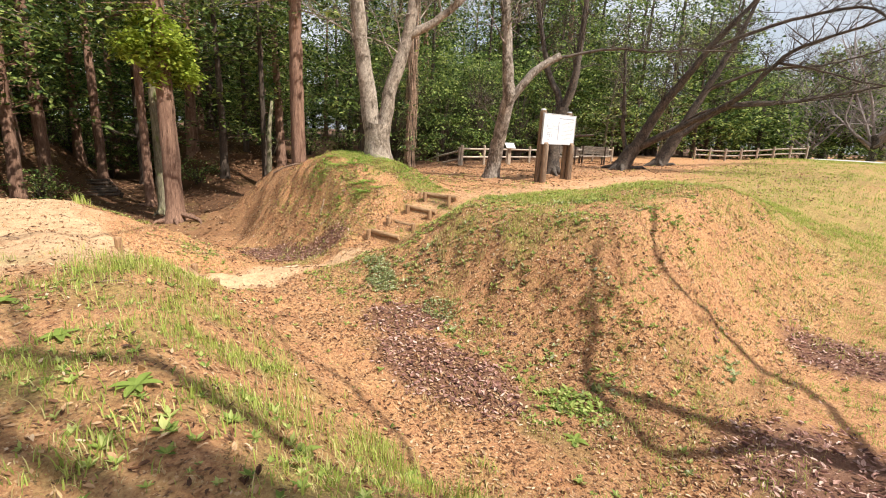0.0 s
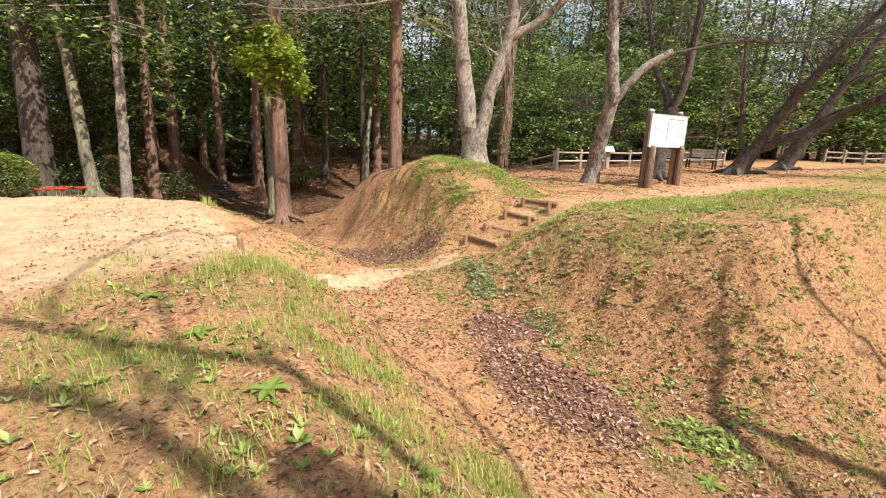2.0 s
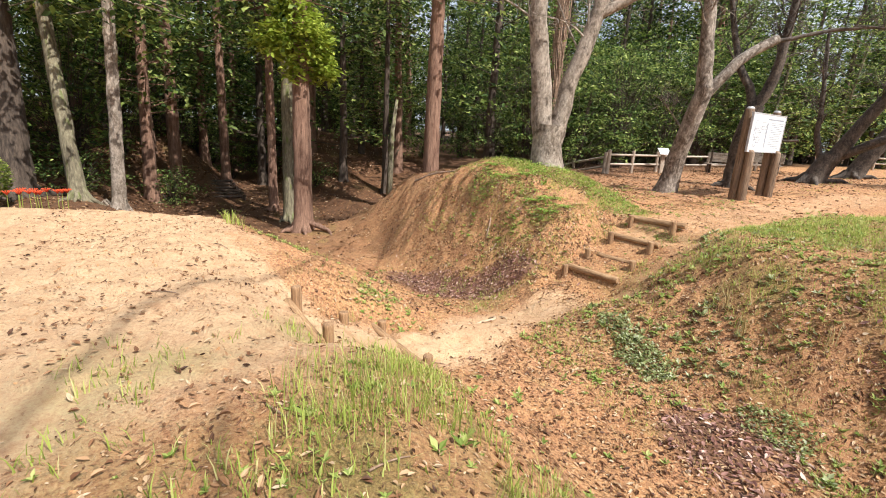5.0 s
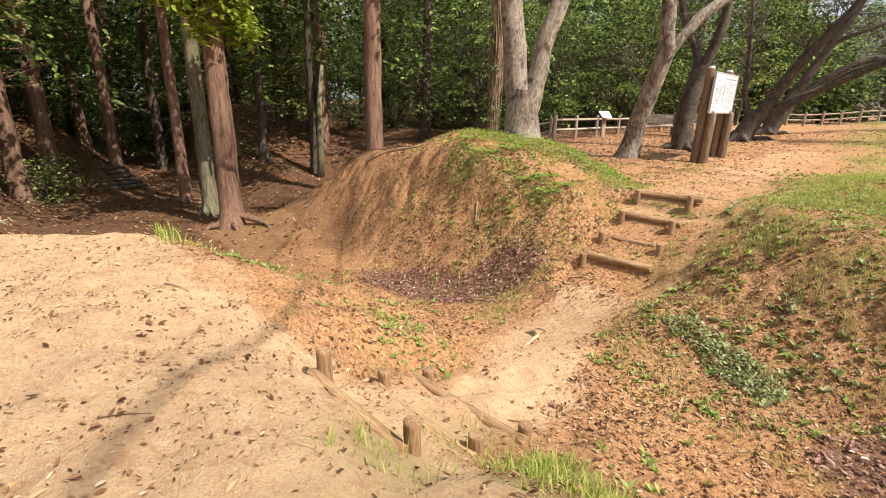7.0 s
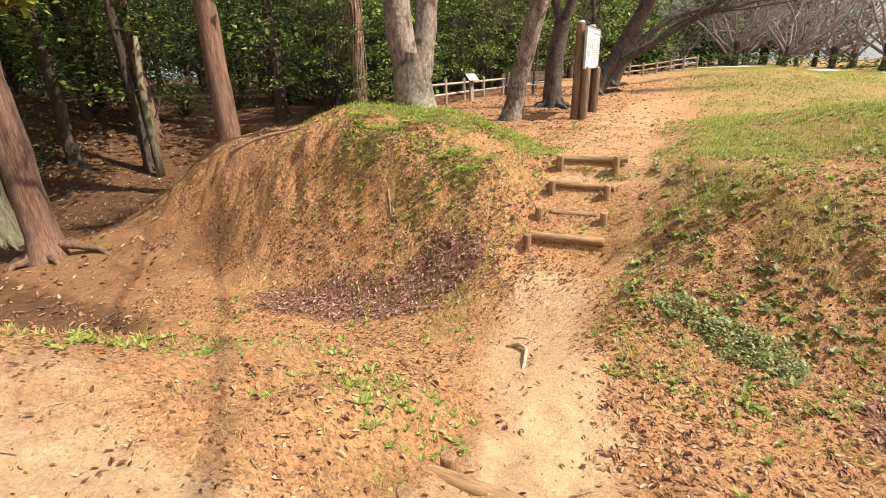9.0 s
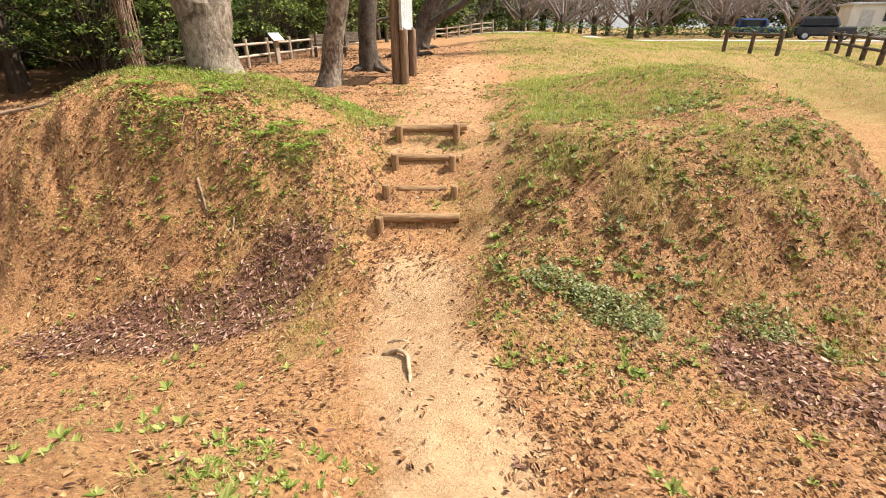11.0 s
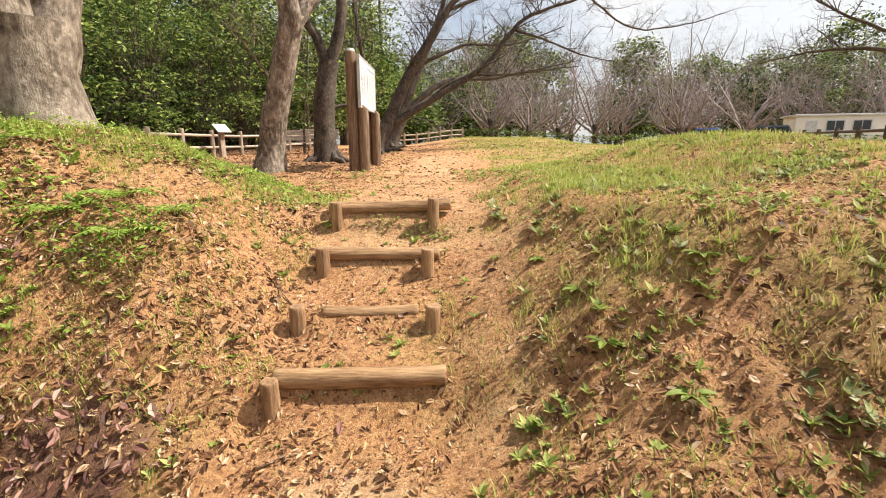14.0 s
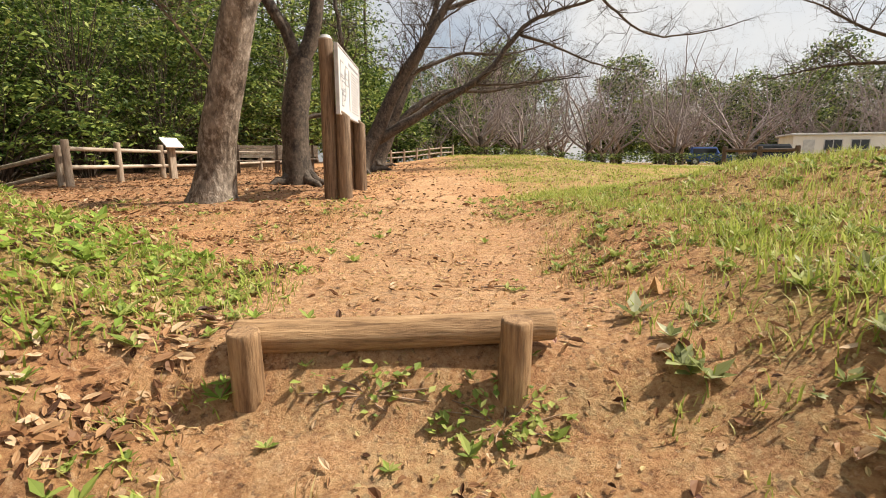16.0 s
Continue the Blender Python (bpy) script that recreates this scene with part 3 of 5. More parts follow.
px, py = scatter(rng, 700, (-2.2, -6.6, .4, -4.9), lambda x, y: band(x, y, [(-2.4, -5.95), (-1.4, -5.45), (-.2, -5.2)], .15, .5) * (vnoise(x, y, .3, 56) > -.1))
weeds(rng, px, py, .02, .055, 7, weed_leaf, "yellow-green weeds on the near bank's edge", .26)
px, py = scatter(rng, 1500, (2.2, -8.6, 8.2, -5.6), lambda x, y: np.clip(cover(x, y)[1] - .1, 0, 1) * (vnoise(x, y, .35, 57) > -.2))
weeds(rng, px, py, .015, .052, 8, weed_leaf, "low green weeds among the grass of the bank", .24)
# crumbs of earth
crumb = surface("earth_crumb", (.16, .075, .03), (.38, .2, .085), (.6, .37, .18), 30, (1, 1, 1), .95, .3, .004, "Position")
px, py = scatter(rng, 60000, (-7.5, -8.6, 7.5, 4), lambda x, y: (.12 + .5 * (vnoise(x, y, .5, 61) > 0) * (1 - .6 * cover(x, y)[0])))
k = len(px)
cs = ((.004 + .014 * rng.random(k) ** 3) * (1 + 1.1 * (rng.random(k) < .12) * (cover(px, py)[0] < .3)))[:, None]
cp = np.stack([px, py, height(px, py)], -1)
corner = rng.normal(0, .5, (k, 4, 3)) + np.array([(1, 0, -.3), (-.5, .9, -.3), (-.5, -.9, -.3), (0, 0, .9)])
cvs = cp[:, None, :] + corner * cs[:, None, :]
i = np.arange(k)[:, None] * 4
f = np.concatenate([i + np.array([t]) for t in ((0, 1, 3), (1, 2, 3), (2, 0, 3), (0, 2, 1))])
tagged(new("earth_crumbs", mesh_of("earth_crumbs", cvs.reshape(-1, 3).tolist(), f.tolist(), crumb)), "loose crumbs of orange earth on the slopes", "earth", kind="stuff")


# ---- parts and things ----
def part(name, data, material=None, parent=None, label=""):
    """Links a bmesh or a mesh as one object under a thing or a part."""
    if isinstance(data, bmesh.types.BMesh):
        me = bpy.data.meshes.new(name)
        data.normal_update()
        data.to_mesh(me)
        data.free()
        me.materials.append(material)
    else:
        me = data
    ob = new(name, me)
    ob.parent = parent
    if label:
        ob["label"] = label
    return ob


def thing(name, label, category, m=None, group="", kind=""):
    ob = new(name)
    ob.empty_display_size = .2
    if m is not None:
        ob.matrix_basis = m
    return tagged(ob, label, category, group, kind)


class Tubes:
    """Collects tapered tubes along paths into one mesh."""

    def __init__(self):
        self.v, self.f = [], []

    def add(self, pts, radii, sides=6, cap=False, rough=0.0, seed=0):
        pts = [Vector(p) for p in pts]
        r = random.Random(seed)
        wob = [1 + r.uniform(-rough, rough) for _ in range(sides)]
        n0, x = len(self.v), None
        for k, (p, rad) in enumerate(zip(pts, radii)):
            d = (pts[min(k + 1, len(pts) - 1)] - pts[max(k - 1, 0)]).normalized()
            if x is None:
                x = d.orthogonal().normalized()
            x = (x - d * x.dot(d)).normalized()
            y = d.cross(x)
            for s in range(sides):
                a = 2 * math.pi * s / sides
                q = rad * wob[s] * (1 + r.uniform(-rough, rough) * .5)
                self.v.append(tuple(p + x * math.cos(a) * q + y * math.sin(a) * q))
        for k in range(len(pts) - 1):
            for s in range(sides):
                a, b = n0 + k * sides + s, n0 + k * sides + (s + 1) % sides
                self.f.append((a, b, b + sides, a + sides))
        if cap:
            self.f.append(tuple(n0 + s for s in reversed(range(sides))))
            self.f.append(tuple(n0 + (len(pts) - 1) * sides + s for s in range(sides)))

    def mesh(self, name, material, smooth=True):
        me = mesh_of(name, self.v, self.f, material)
        if smooth:
            me.shade_smooth()
        return me


def smooth_path(pts, step, wob, rng):
    """A path through the points with small wobbles."""
    pts = [Vector(p) for p in pts]
    out = []
    for k in range(len(pts) - 1):
        p0, p1, p2, p3 = pts[max(k - 1, 0)], pts[k], pts[k + 1], pts[min(k + 2, len(pts) - 1)]
        n = max(2, int((p2 - p1).length / step))
        for j in range(n):
            t = j / n
            q = .5 * (2 * p1 + (p2 - p0) * t + (2 * p0 - 5 * p1 + 4 * p2 - p3) * t * t + (3 * p1 - p0 - 3 * p2 + p3) * t ** 3)
            out.append(q + Vector((rng.uniform(-wob, wob), rng.uniform(-wob, wob), rng.uniform(-wob, wob))))
    out.append(pts[-1])
    return out


def twigs(T, start, way, length, rad, level, rng, droop=0.0, kids=4, spread=.7):
    """A branch that divides again and again."""
    n = 5 if level > 1 else 3 if level else 2
    p, d, pts = Vector(start), Vector(way).normalized(), [Vector(start)]
    for _ in range(n):
        d = (d + Vector((rng.uniform(-.25, .25), rng.uniform(-.25, .25), rng.uniform(-.2, .25) - droop))).normalized()
        p = p + d * (length / n)
        pts.append(p)
    T.add(pts, [rad * (1 - .8 * k / n) for k in range(n + 1)], (3, 3, 4, 5, 6)[min(level, 4)])
    if level > 0:
        for _ in range(kids):
            t = rng.uniform(.25, 1.0)
            k = min(int(t * n), n - 1)
            q = pts[k].lerp(pts[k + 1], t * n - k)
            side = Vector((rng.uniform(-1, 1), rng.uniform(-1, 1), rng.uniform(-.6, .9))).normalized()
            twigs(T, q, (d * (1 - spread) + side * spread), length * rng.uniform(.4, .68), rad * .48 * (1.2 - .5 * t), level - 1, rng, droop, kids, spread)


def limb_mesh(name, pts, r0, r1, material, rng, twig=0, level=2, length=1.4, droop=0.0, sides=8, first=.3, up=.3, kids=5):
    """One limb along a path, with twigs on it."""
    T = Tubes()
    path = smooth_path(pts, .3, .025, rng)
    n = len(path)
    T.add(path, [r0 + (r1 - r0) * (k / (n - 1)) ** .8 for k in range(n)], sides, rough=.08, seed=rng.randint(0, 999))
    for _ in range(twig):
        t = rng.uniform(first, 1.0)
        k = min(int(t * (n - 1)), n - 2)
        d = (path[k + 1] - path[k]).normalized()
        side = Vector((rng.uniform(-1, 1), rng.uniform(-1, 1), rng.uniform(-.5, .8) + up)).normalized()
        twigs(T, path[k], d * .45 + side * .8, length * rng.uniform(.5, 1.15), min((r0 + (r1 - r0) * t) * .42, .03), level, rng, droop, kids)
    return T.mesh(name, material)


def trunk_mesh(name, pts, r0, r1, material, rng, flare=1.7, sides=12, roots=5, flare_h=.5, into=None):
    """A trunk with a flared, buttressed foot."""
    T = into or Tubes()
    path = smooth_path(pts, .28, .012, rng)
    z0 = path[0].z
    n = len(path)
    radii = [(r0 + (r1 - r0) * k / (n - 1)) * (1 + (flare - 1) * math.exp(-(path[k].z - z0) / (flare_h * .5))) for k in range(n)]
    T.add(path, radii, sides, rough=.1, seed=rng.randint(0, 999))
    for k in range(roots):
        a = 2 * math.pi * k / roots + rng.uniform(-.4, .4)
        reach = r0 * rng.uniform(2.2, 3.4)
        u = Vector((math.cos(a), math.sin(a), 0))
        foot = Vector(pts[0])
        end = foot + u * reach
        gz = height(np.array([end.x]), np.array([end.y]))[0]
        T.add([foot + u * r0 * .6 + Vector((0, 0, flare_h * .75)), foot + u * r0 * 1.25 + Vector((0, 0, flare_h * .33)), Vector((foot.x + u.x * reach * .75, foot.y + u.y * reach * .75, max(gz, foot.z - .25) + .06)),
               Vector((end.x, end.y, gz - .06))], [r0 * .42, r0 * .36, r0 * .22, r0 * .1], 6)
    return T.mesh(name, material)


def leaf_sprays(name, centres, radius, per, size, material, seed, flat=.22):
    """Many small leaves in layered sprays round the given centres."""
    r = np.random.default_rng(seed)
    c = np.repeat(np.array(centres), per, 0)
    k = len(c)
    off = r.normal(0, 1, (k, 3)) * np.array([radius, radius, radius * flat]) * .6
    off[:, 2] -= .12 * (off[:, 0] ** 2 + off[:, 1] ** 2) / radius
    a = r.uniform(0, 2 * np.pi, k)
    ln = size * r.uniform(.6, 1.3, k)
    tilt = r.normal(-.15, .4, k)
    along = np.stack([np.cos(a) * np.cos(tilt), np.sin(a) * np.cos(tilt), np.sin(tilt)], -1) * ln[:, None]
    roll = r.normal(0, .5, k)
    w = ln * .27
    side = np.stack([-np.sin(a) * np.cos(roll), np.cos(a) * np.cos(roll), np.sin(roll)], -1) * w[:, None]
    up = np.stack([0 * a, 0 * a, w], -1)
    return kites(name, c + off, along, side, up, material)


def cedar(x, y, r, h, seed, label, material=cedar_bark, lean=(0, 0), crown_from=6.5):
    rng = random.Random(seed)
    z = zz(x, y) - .12
    t = thing("cedar_tree", label, "tree", pose(x, y, z))
    pts = [(lean[0] * k, lean[1] * k, h * k) for k in (0, .25, .5, .75, 1)]
    cs = []
    T = Tubes()
    for k in range(64):
        u = rng.random() ** .8
        hh = crown_from + (h - crown_from) * u
        a, rr = rng.uniform(0, 6.28), (1 - .7 * u) * rng.uniform(.6, 2.6)
        e = Vector((lean[0] * hh / h + math.cos(a) * rr, lean[1] * hh / h + math.sin(a) * rr, hh - .25 * rr))
        cs.append(tuple(e))
        T.add([(lean[0] * hh / h, lean[1] * hh / h, hh), tuple(e)], [.035, .01], 4)
    T.v = [(v[0] + x, v[1] + y, v[2] + z) for v in T.v]
    me = trunk_mesh("trunk", [(x + p[0], y + p[1], z + p[2]) for p in pts], r, r * .45, material, rng, 1.55, into=T)
    me.transform(Matrix.Translation((-x, -y, -z)))
    part("trunk", me, None, t)
    part("crown", leaf_sprays("crown", cs, .75, 44, .22, forest_leaf, seed, .35), None, t)
    return t


# trees of the wood, built once in a few kinds and then copied
def wood_tree(seed, h, r, low, sprays, material, leafmat, size, wide):
    rng = random.Random(seed)
    t = thing("forest_tree", "tall slender evergreen forest tree with dark bark", "tree", pose(0, 0, 0), "trees of the wood")
    bend = (rng.uniform(-.6, .6), rng.uniform(-.6, .6))
    T = Tubes()
    path = smooth_path([(0, 0, -.4), (bend[0] * .2, bend[1] * .2, h * .3), (bend[0], bend[1], h * .7), (bend[0] * 1.2, bend[1] * 1.2, h)], .8, .03, rng)
    T.add(path, [r * (1 + .7 * math.exp(-(p.z + .4) * 2)) * (1 - .75 * max(p.z, 0) / h) for p in path], 8, rough=.08, seed=seed)
    cs, B = [], T
    for k in range(sprays):
        u = rng.random()
        hh = low + (h - low) * u
        a, rr = rng.uniform(0, 6.28), wide * rng.uniform(.25, 1.0) * (1 - .45 * u)
        e = (bend[0] * hh / h + math.cos(a) * rr, bend[1] * hh / h + math.sin(a) * rr, hh + rng.uniform(-.3, .3))
        cs.append(e)
        B.add([(bend[0] * hh / h, bend[1] * hh / h, hh - .4 * rr * .5), e], [.03, .008], 3)
    part("trunk", T.mesh("trunk", material), None, t)
    part("crown", leaf_sprays("crown", cs, .85, 29, size * 1.15, leafmat, seed), None, t)
    return t


def understory(seed, h, wide, sprays, per, size, leafmat):
    rng = random.Random(seed)
    t = thing("understory_shrub", "broad-leaved evergreen shrub with layered sprays of leaves", "shrub", pose(0, 0, 0), "shrubs of the wood")
    B, cs = Tubes(), []
    for k in range(sprays):
        a, rr, hh = rng.uniform(0, 6.28), wide * rng.uniform(.1, 1), h * rng.uniform(.15, 1)
        e = (math.cos(a) * rr, math.sin(a) * rr, hh)
        cs.append(e)
        B.add([(rng.uniform(-.1, .1), rng.uniform(-.1, .1), -.2), (e[0] * .35, e[1] * .35, hh * .6), e], [.02, .014, .005], 4)
    part("stem", B.mesh("stem", dark_bark), None, t)
    part("foliage", leaf_sprays("foliage", cs, .5, per, size, leafmat, seed), None, t)
    return t


def bare_tree(seed, h, wide, name, label, group, material=twig_bark, level=2, stems=7):
    """A leafless cherry with a short trunk and spreading limbs."""
    rng = random.Random(seed)
    t = thing(name, label, "tree", pose(0, 0, 0), group)
    T = Tubes()
    top = h * .16
    path = smooth_path([(0, 0, -.3), (.1, 0, top * .5), (.05, .1, top)], .3, .02, rng)
    T.add(path, [.17 * (1 + .6 * math.exp(-(p.z + .3) * 3)) for p in path], 8, rough=.1, seed=seed)
    part("trunk", T.mesh("trunk", cherry_bark), None, t)
    for k in range(stems):
        a = 6.28 * k / stems + rng.uniform(-.4, .4)
        e = Vector((math.cos(a) * wide * rng.uniform(.45, 1.05), math.sin(a) * wide * rng.uniform(.45, 1.05), h * rng.uniform(.42, 1)))
        b = top * rng.uniform(.55, 1.0)
        m = Vector((e.x * .4 + rng.uniform(-.6, .6), e.y * .4 + rng.uniform(-.6, .6), b + (e.z - b) * rng.uniform(.15, .45)))
        m2 = Vector((e.x * .75 + rng.uniform(-.5, .5), e.y * .75 + rng.uniform(-.5, .5), m.z + (e.z - m.z) * rng.uniform(.3, .8)))
        part("limb", limb_mesh("limb", [(.05, .08, b - .1), tuple(m), tuple(m2), tuple(e)], .085, .012, material, rng, 8, level, h * .32, .03, 5, .15, .15, 4), None, t)
    return t


PROTO = [wood_tree(11, 14, .2, 2.2, 84, dark_bark, forest_leaf, .23, 2.8), wood_tree(12, 12, .14, 1.2, 84, dark_bark, shrub_leaf, .21, 2.5),
         wood_tree(13, 15, .25, 3.5, 78, cedar_bark, forest_leaf, .24, 2.7), wood_tree(14, 9, .1, .9, 88, mossy_bark, shrub_leaf, .19, 2.6)]
SHRUB = [understory(21, 2.6, 1.6, 34, 40, .14, shrub_leaf), understory(22, 1.5, 1.2, 26, 42, .12, shrub_leaf), understory(23, 3.8, 1.9, 44, 40, .15, shrub_leaf)]

LEAFY = [understory(24, 6.5, 2.7, 96, 32, .19, shrub_leaf), understory(25, 5.0, 2.3, 80, 32, .18, forest_leaf)]


def round_tree(seed, h, wide, leafmat):
    """A far tree with a full rounded crown."""
    rng = random.Random(seed)
    t = thing("evergreen_tree", "full-crowned evergreen tree far behind the field", "tree", pose(0, 0, 0), "far evergreen trees")
    T = Tubes()
    T.add([(0, 0, -.3), (.1, 0, h * .4), (0, .1, h * .85)], [.3, .24, .08], 8)
    cs = []
    for k in range(150):
        u = rng.random()
        a = rng.uniform(0, 6.28)
        q = wide * math.sqrt(max(0, 1 - (u * 1.7 - .7) ** 2 * .85)) * rng.uniform(.55, 1.05)
        cs.append((math.cos(a) * q, math.sin(a) * q, h * (.1 + .9 * u) + rng.uniform(-.4, .4)))
        if k % 6 == 0:
            T.add([(0, 0, h * (.05 + .7 * u)), cs[-1]], [.05, .015], 4)
    part("trunk", T.mesh("trunk", dark_bark), None, t)
    part("crown", leaf_sprays("crown", cs, 1.15, 32, .48, leafmat, seed, .5), None, t)
    return t


FAR = [round_tree(61, 11, 4.2, forest_leaf), round_tree(62, 13, 4.0, forest_leaf), round_tree(63, 9, 3.8, shrub_leaf)]


def plant(proto, x, y, rng, s=None, used=[]):
    """The first call takes the prototype itself, later ones copy it."""
    s = s or rng.uniform(.8, 1.2)
    m = pose(x, y, zz(x, y) - .05, 0, 0, rng.uniform(0, 360))
    if proto not in used:
        used.append(proto)
        proto.matrix_basis = m
        return proto
    ob = copy_thing(proto, m)
    ob.scale = (s, s, s * rng.uniform(.9, 1.15))
    return ob


def spread(rng, n, box, apart, test):
    """Random places in a box that keep their distance."""
    got = []
    for _ in range(n * 30):
        p = (rng.uniform(box[0], box[2]), rng.uniform(box[1], box[3]))
        if test(*p) and all((p[0] - q[0]) ** 2 + (p[1] - q[1]) ** 2 > apart * apart for q in got):
            got.append(p)
        if len(got) == n:
            break
    return got


rng = random.Random(77)
for p in spread(rng, 66, (-42, -24, -12.5, 5), 2.0, lambda x, y: not (x > -19 and -5.6 < y < -1.5) and not (x > -14.5 and y > -9 and y < 3)):
    plant(rng.choice([PROTO[0], PROTO[2]] if p[0] > -24 and -8 < p[1] else PROTO), *p, rng)
for p in spread(rng, 52, (-34, 5, -9.8, 46), 2.0, lambda x, y: x < -10.5 or y > 18):
    plant(rng.choice(PROTO), *p, rng)
for p in spread(rng, 16, (-9.5, 20, -5, 50), 2.6, lambda x, y: x < -5.5 + .04 * (y - 20)):
    plant(rng.choice(PROTO[:2] + PROTO[3:]), *p, rng)
for p in spread(rng, 30, (-34, -20, -15, 4), 1.8, lambda x, y: not (x > -23 and -8 < y < 4.5)):
    plant(rng.choice(SHRUB), *p, rng)
for p in spread(rng, 34, (-20, 3.5, -8.6, 40), 1.5, lambda x, y: True):
    plant(rng.choice(SHRUB), *p, rng)
for p in ((-15.5, -6.3), (-16.8, -.2), (-12.6, -8.8), (-12.9, -10.6)):
    plant(SHRUB[1], *p, rng, .9)
for p in spread(rng, 20, (-12.5, 6, -8.7, 34), 2.0, lambda x, y: True):
    plant(rng.choice(LEAFY), *p, rng, rng.uniform(.8, 1.15))
for p in spread(rng, 14, (-27, -16, -14.5, 6), 2.2, lambda x, y: not (-7.5 < y < 4.8 and x > -23)):
    plant(rng.choice(LEAFY), *p, rng, rng.uniform(.7, 1.1))
for p in spread(rng, 22, (-46, -2, -32, 34), 2.6, lambda x, y: True):
    plant(rng.choice(PROTO), *p, rng)
for p in spread(rng, 24, (-19, 8, -10.5, 42), 1.7, lambda x, y: True):
    plant(rng.choice(LEAFY), *p, rng, rng.uniform(.8, 1.25))
for p in spread(rng, 26, (-34, 22, -9, 62), 2.4, lambda x, y: x < -7 - .03 * y):
    plant(rng.choice(PROTO), *p, rng, rng.uniform(.9, 1.25))
for p in spread(rng, 16, (-56, 8, -44, 60), 4.0, lambda x, y: True):
    plant(rng.choice(FAR), *p, rng, rng.uniform(.9, 1.2))
# far trees behind the field
for p in spread(rng, 36, (-12, 62, 100, 78), 4.0, lambda x, y: True):
    plant(rng.choice(FAR), *p, rng, rng.uniform(.85, 1.25))
for p in spread(rng, 11, (52, 18, 90, 60), 7.0, lambda x, y: True):
    plant(rng.choice(FAR), *p, rng, rng.uniform(.85, 1.2))
for p in spread(rng, 12, (-60, -30, -48, 50), 6.0, lambda x, y: True):
    plant(rng.choice(FAR), *p, rng, 1.1)
for p in ((-3.5, 44), (2, 50), (-6, 38)):
    plant(FAR[2], *p, rng, .8)
CHERRY = [bare_tree(31, 6.8, 4.6, "bare_cherry_tree", "leafless grey-pink cherry tree with spreading twigs", "bare cherry trees"),
          bare_tree(32, 7.6, 4.2, "bare_cherry_tree", "leafless grey-pink cherry tree with spreading twigs", "bare cherry trees", stems=8)]
for p in spread(rng, 34, (-1, 43, 62, 58), 4.4, lambda x, y: not (30 < x < 42 and y < 52)):
    plant(rng.choice(CHERRY), *p, rng, rng.uniform(1.4, 1.8))
# the trees that stand out one by one
def hero(name, label, trunk, limbs, r0, r1, material, seed, flare=1.6, roots=5, sides=14):
    """A tree from its trunk's line and its limbs: points, first and last radius, twigs, twig level, twig length."""
    rng = random.Random(seed)
    x, y, _ = trunk[0]
    z = zz(x, y) - .1
    t = thing(name, label, "tree", pose(x, y, z))
    back = Matrix.Translation((-x, -y, -z))
    me = trunk_mesh("trunk", [(x, y, z)] + list(trunk[1:]), r0, r1, material, rng, flare, sides, roots)
    me.transform(back)
    part("trunk", me, None, t)
    for pts, a, b, n, level, length, *rest in limbs:
        me = limb_mesh("limb", pts, a, b, rest[0] if rest else material, rng, int(n * 1.5), level, length, 0.0, 9 if a > .08 else 6)
        me.transform(back)
        part("limb", me, None, t)
    return t


hero("twin_stemmed_tree", "pale grey twin-stemmed tree behind the mossy mound", [(-3.4, .75, .8), (-3.42, .72, 1.3), (-3.4, .72, 1.8)], [
    ([(-3.46, .66, 1.4), (-3.55, .52, 2.3), (-3.66, .35, 3.67), (-3.76, .22, 5.26), (-4.1, .1, 8)], .27, .12, 14, 2, 2.0),
    ([(-3.32, .82, 1.4), (-3.2, .95, 2.6), (-2.9, 1.38, 4.31), (-2.81, 1.5, 5.34), (-2.5, 1.9, 8)], .23, .1, 14, 2, 2.0),
    ([(-2.95, 1.3, 4.15), (-2.48, 1.95, 4.63), (-1.91, 2.71, 5.42), (-.9, 3.6, 6.8)], .13, .05, 10, 2, 1.8),
    ([(-3.72, .25, 5.0), (-4.4, -.6, 5.25), (-5.05, -1.54, 5.0), (-6.25, -3.17, 4.8), (-7.44, -4.77, 4.9)], .05, .012, 26, 2, 1.1, pale_bark)], .37, .35, pale_bark, 3, 1.3, 0)
hero("leaning_tree", "leaning mottled grey-brown tree with one long limb", [(-3.15, 5.72, .1), (-2.98, 5.68, 1.0), (-2.68, 5.58, 2.1), (-2.38, 5.48, 3.05)], [
    ([(-2.45, 5.5, 2.85), (-2.5, 5.3, 4.5), (-2.6, 5.15, 6.1), (-2.5, 5.1, 8.5)], .21, .08, 14, 2, 1.6),
    ([(-2.5, 5.52, 2.7), (-1.95, 6.1, 3.7), (-1.45, 6.85, 4.32)], .15, .12, 2, 1, .6),
    ([(-1.55, 6.75, 4.22), (-.28, 8.08, 4.62), (.96, 9.1, 4.58), (1.73, 9.74, 4.69), (3.0, 10.6, 4.6)], .055, .018, 26, 2, 1.3, cherry_bark),
    ([(-3.0, 5.8, 1.9), (-3.3, 5.3, 2.5), (-3.5, 4.9, 2.8)], .03, .008, 8, 2, .9)], .26, .21, lean_bark, 4, 1.55, 0)
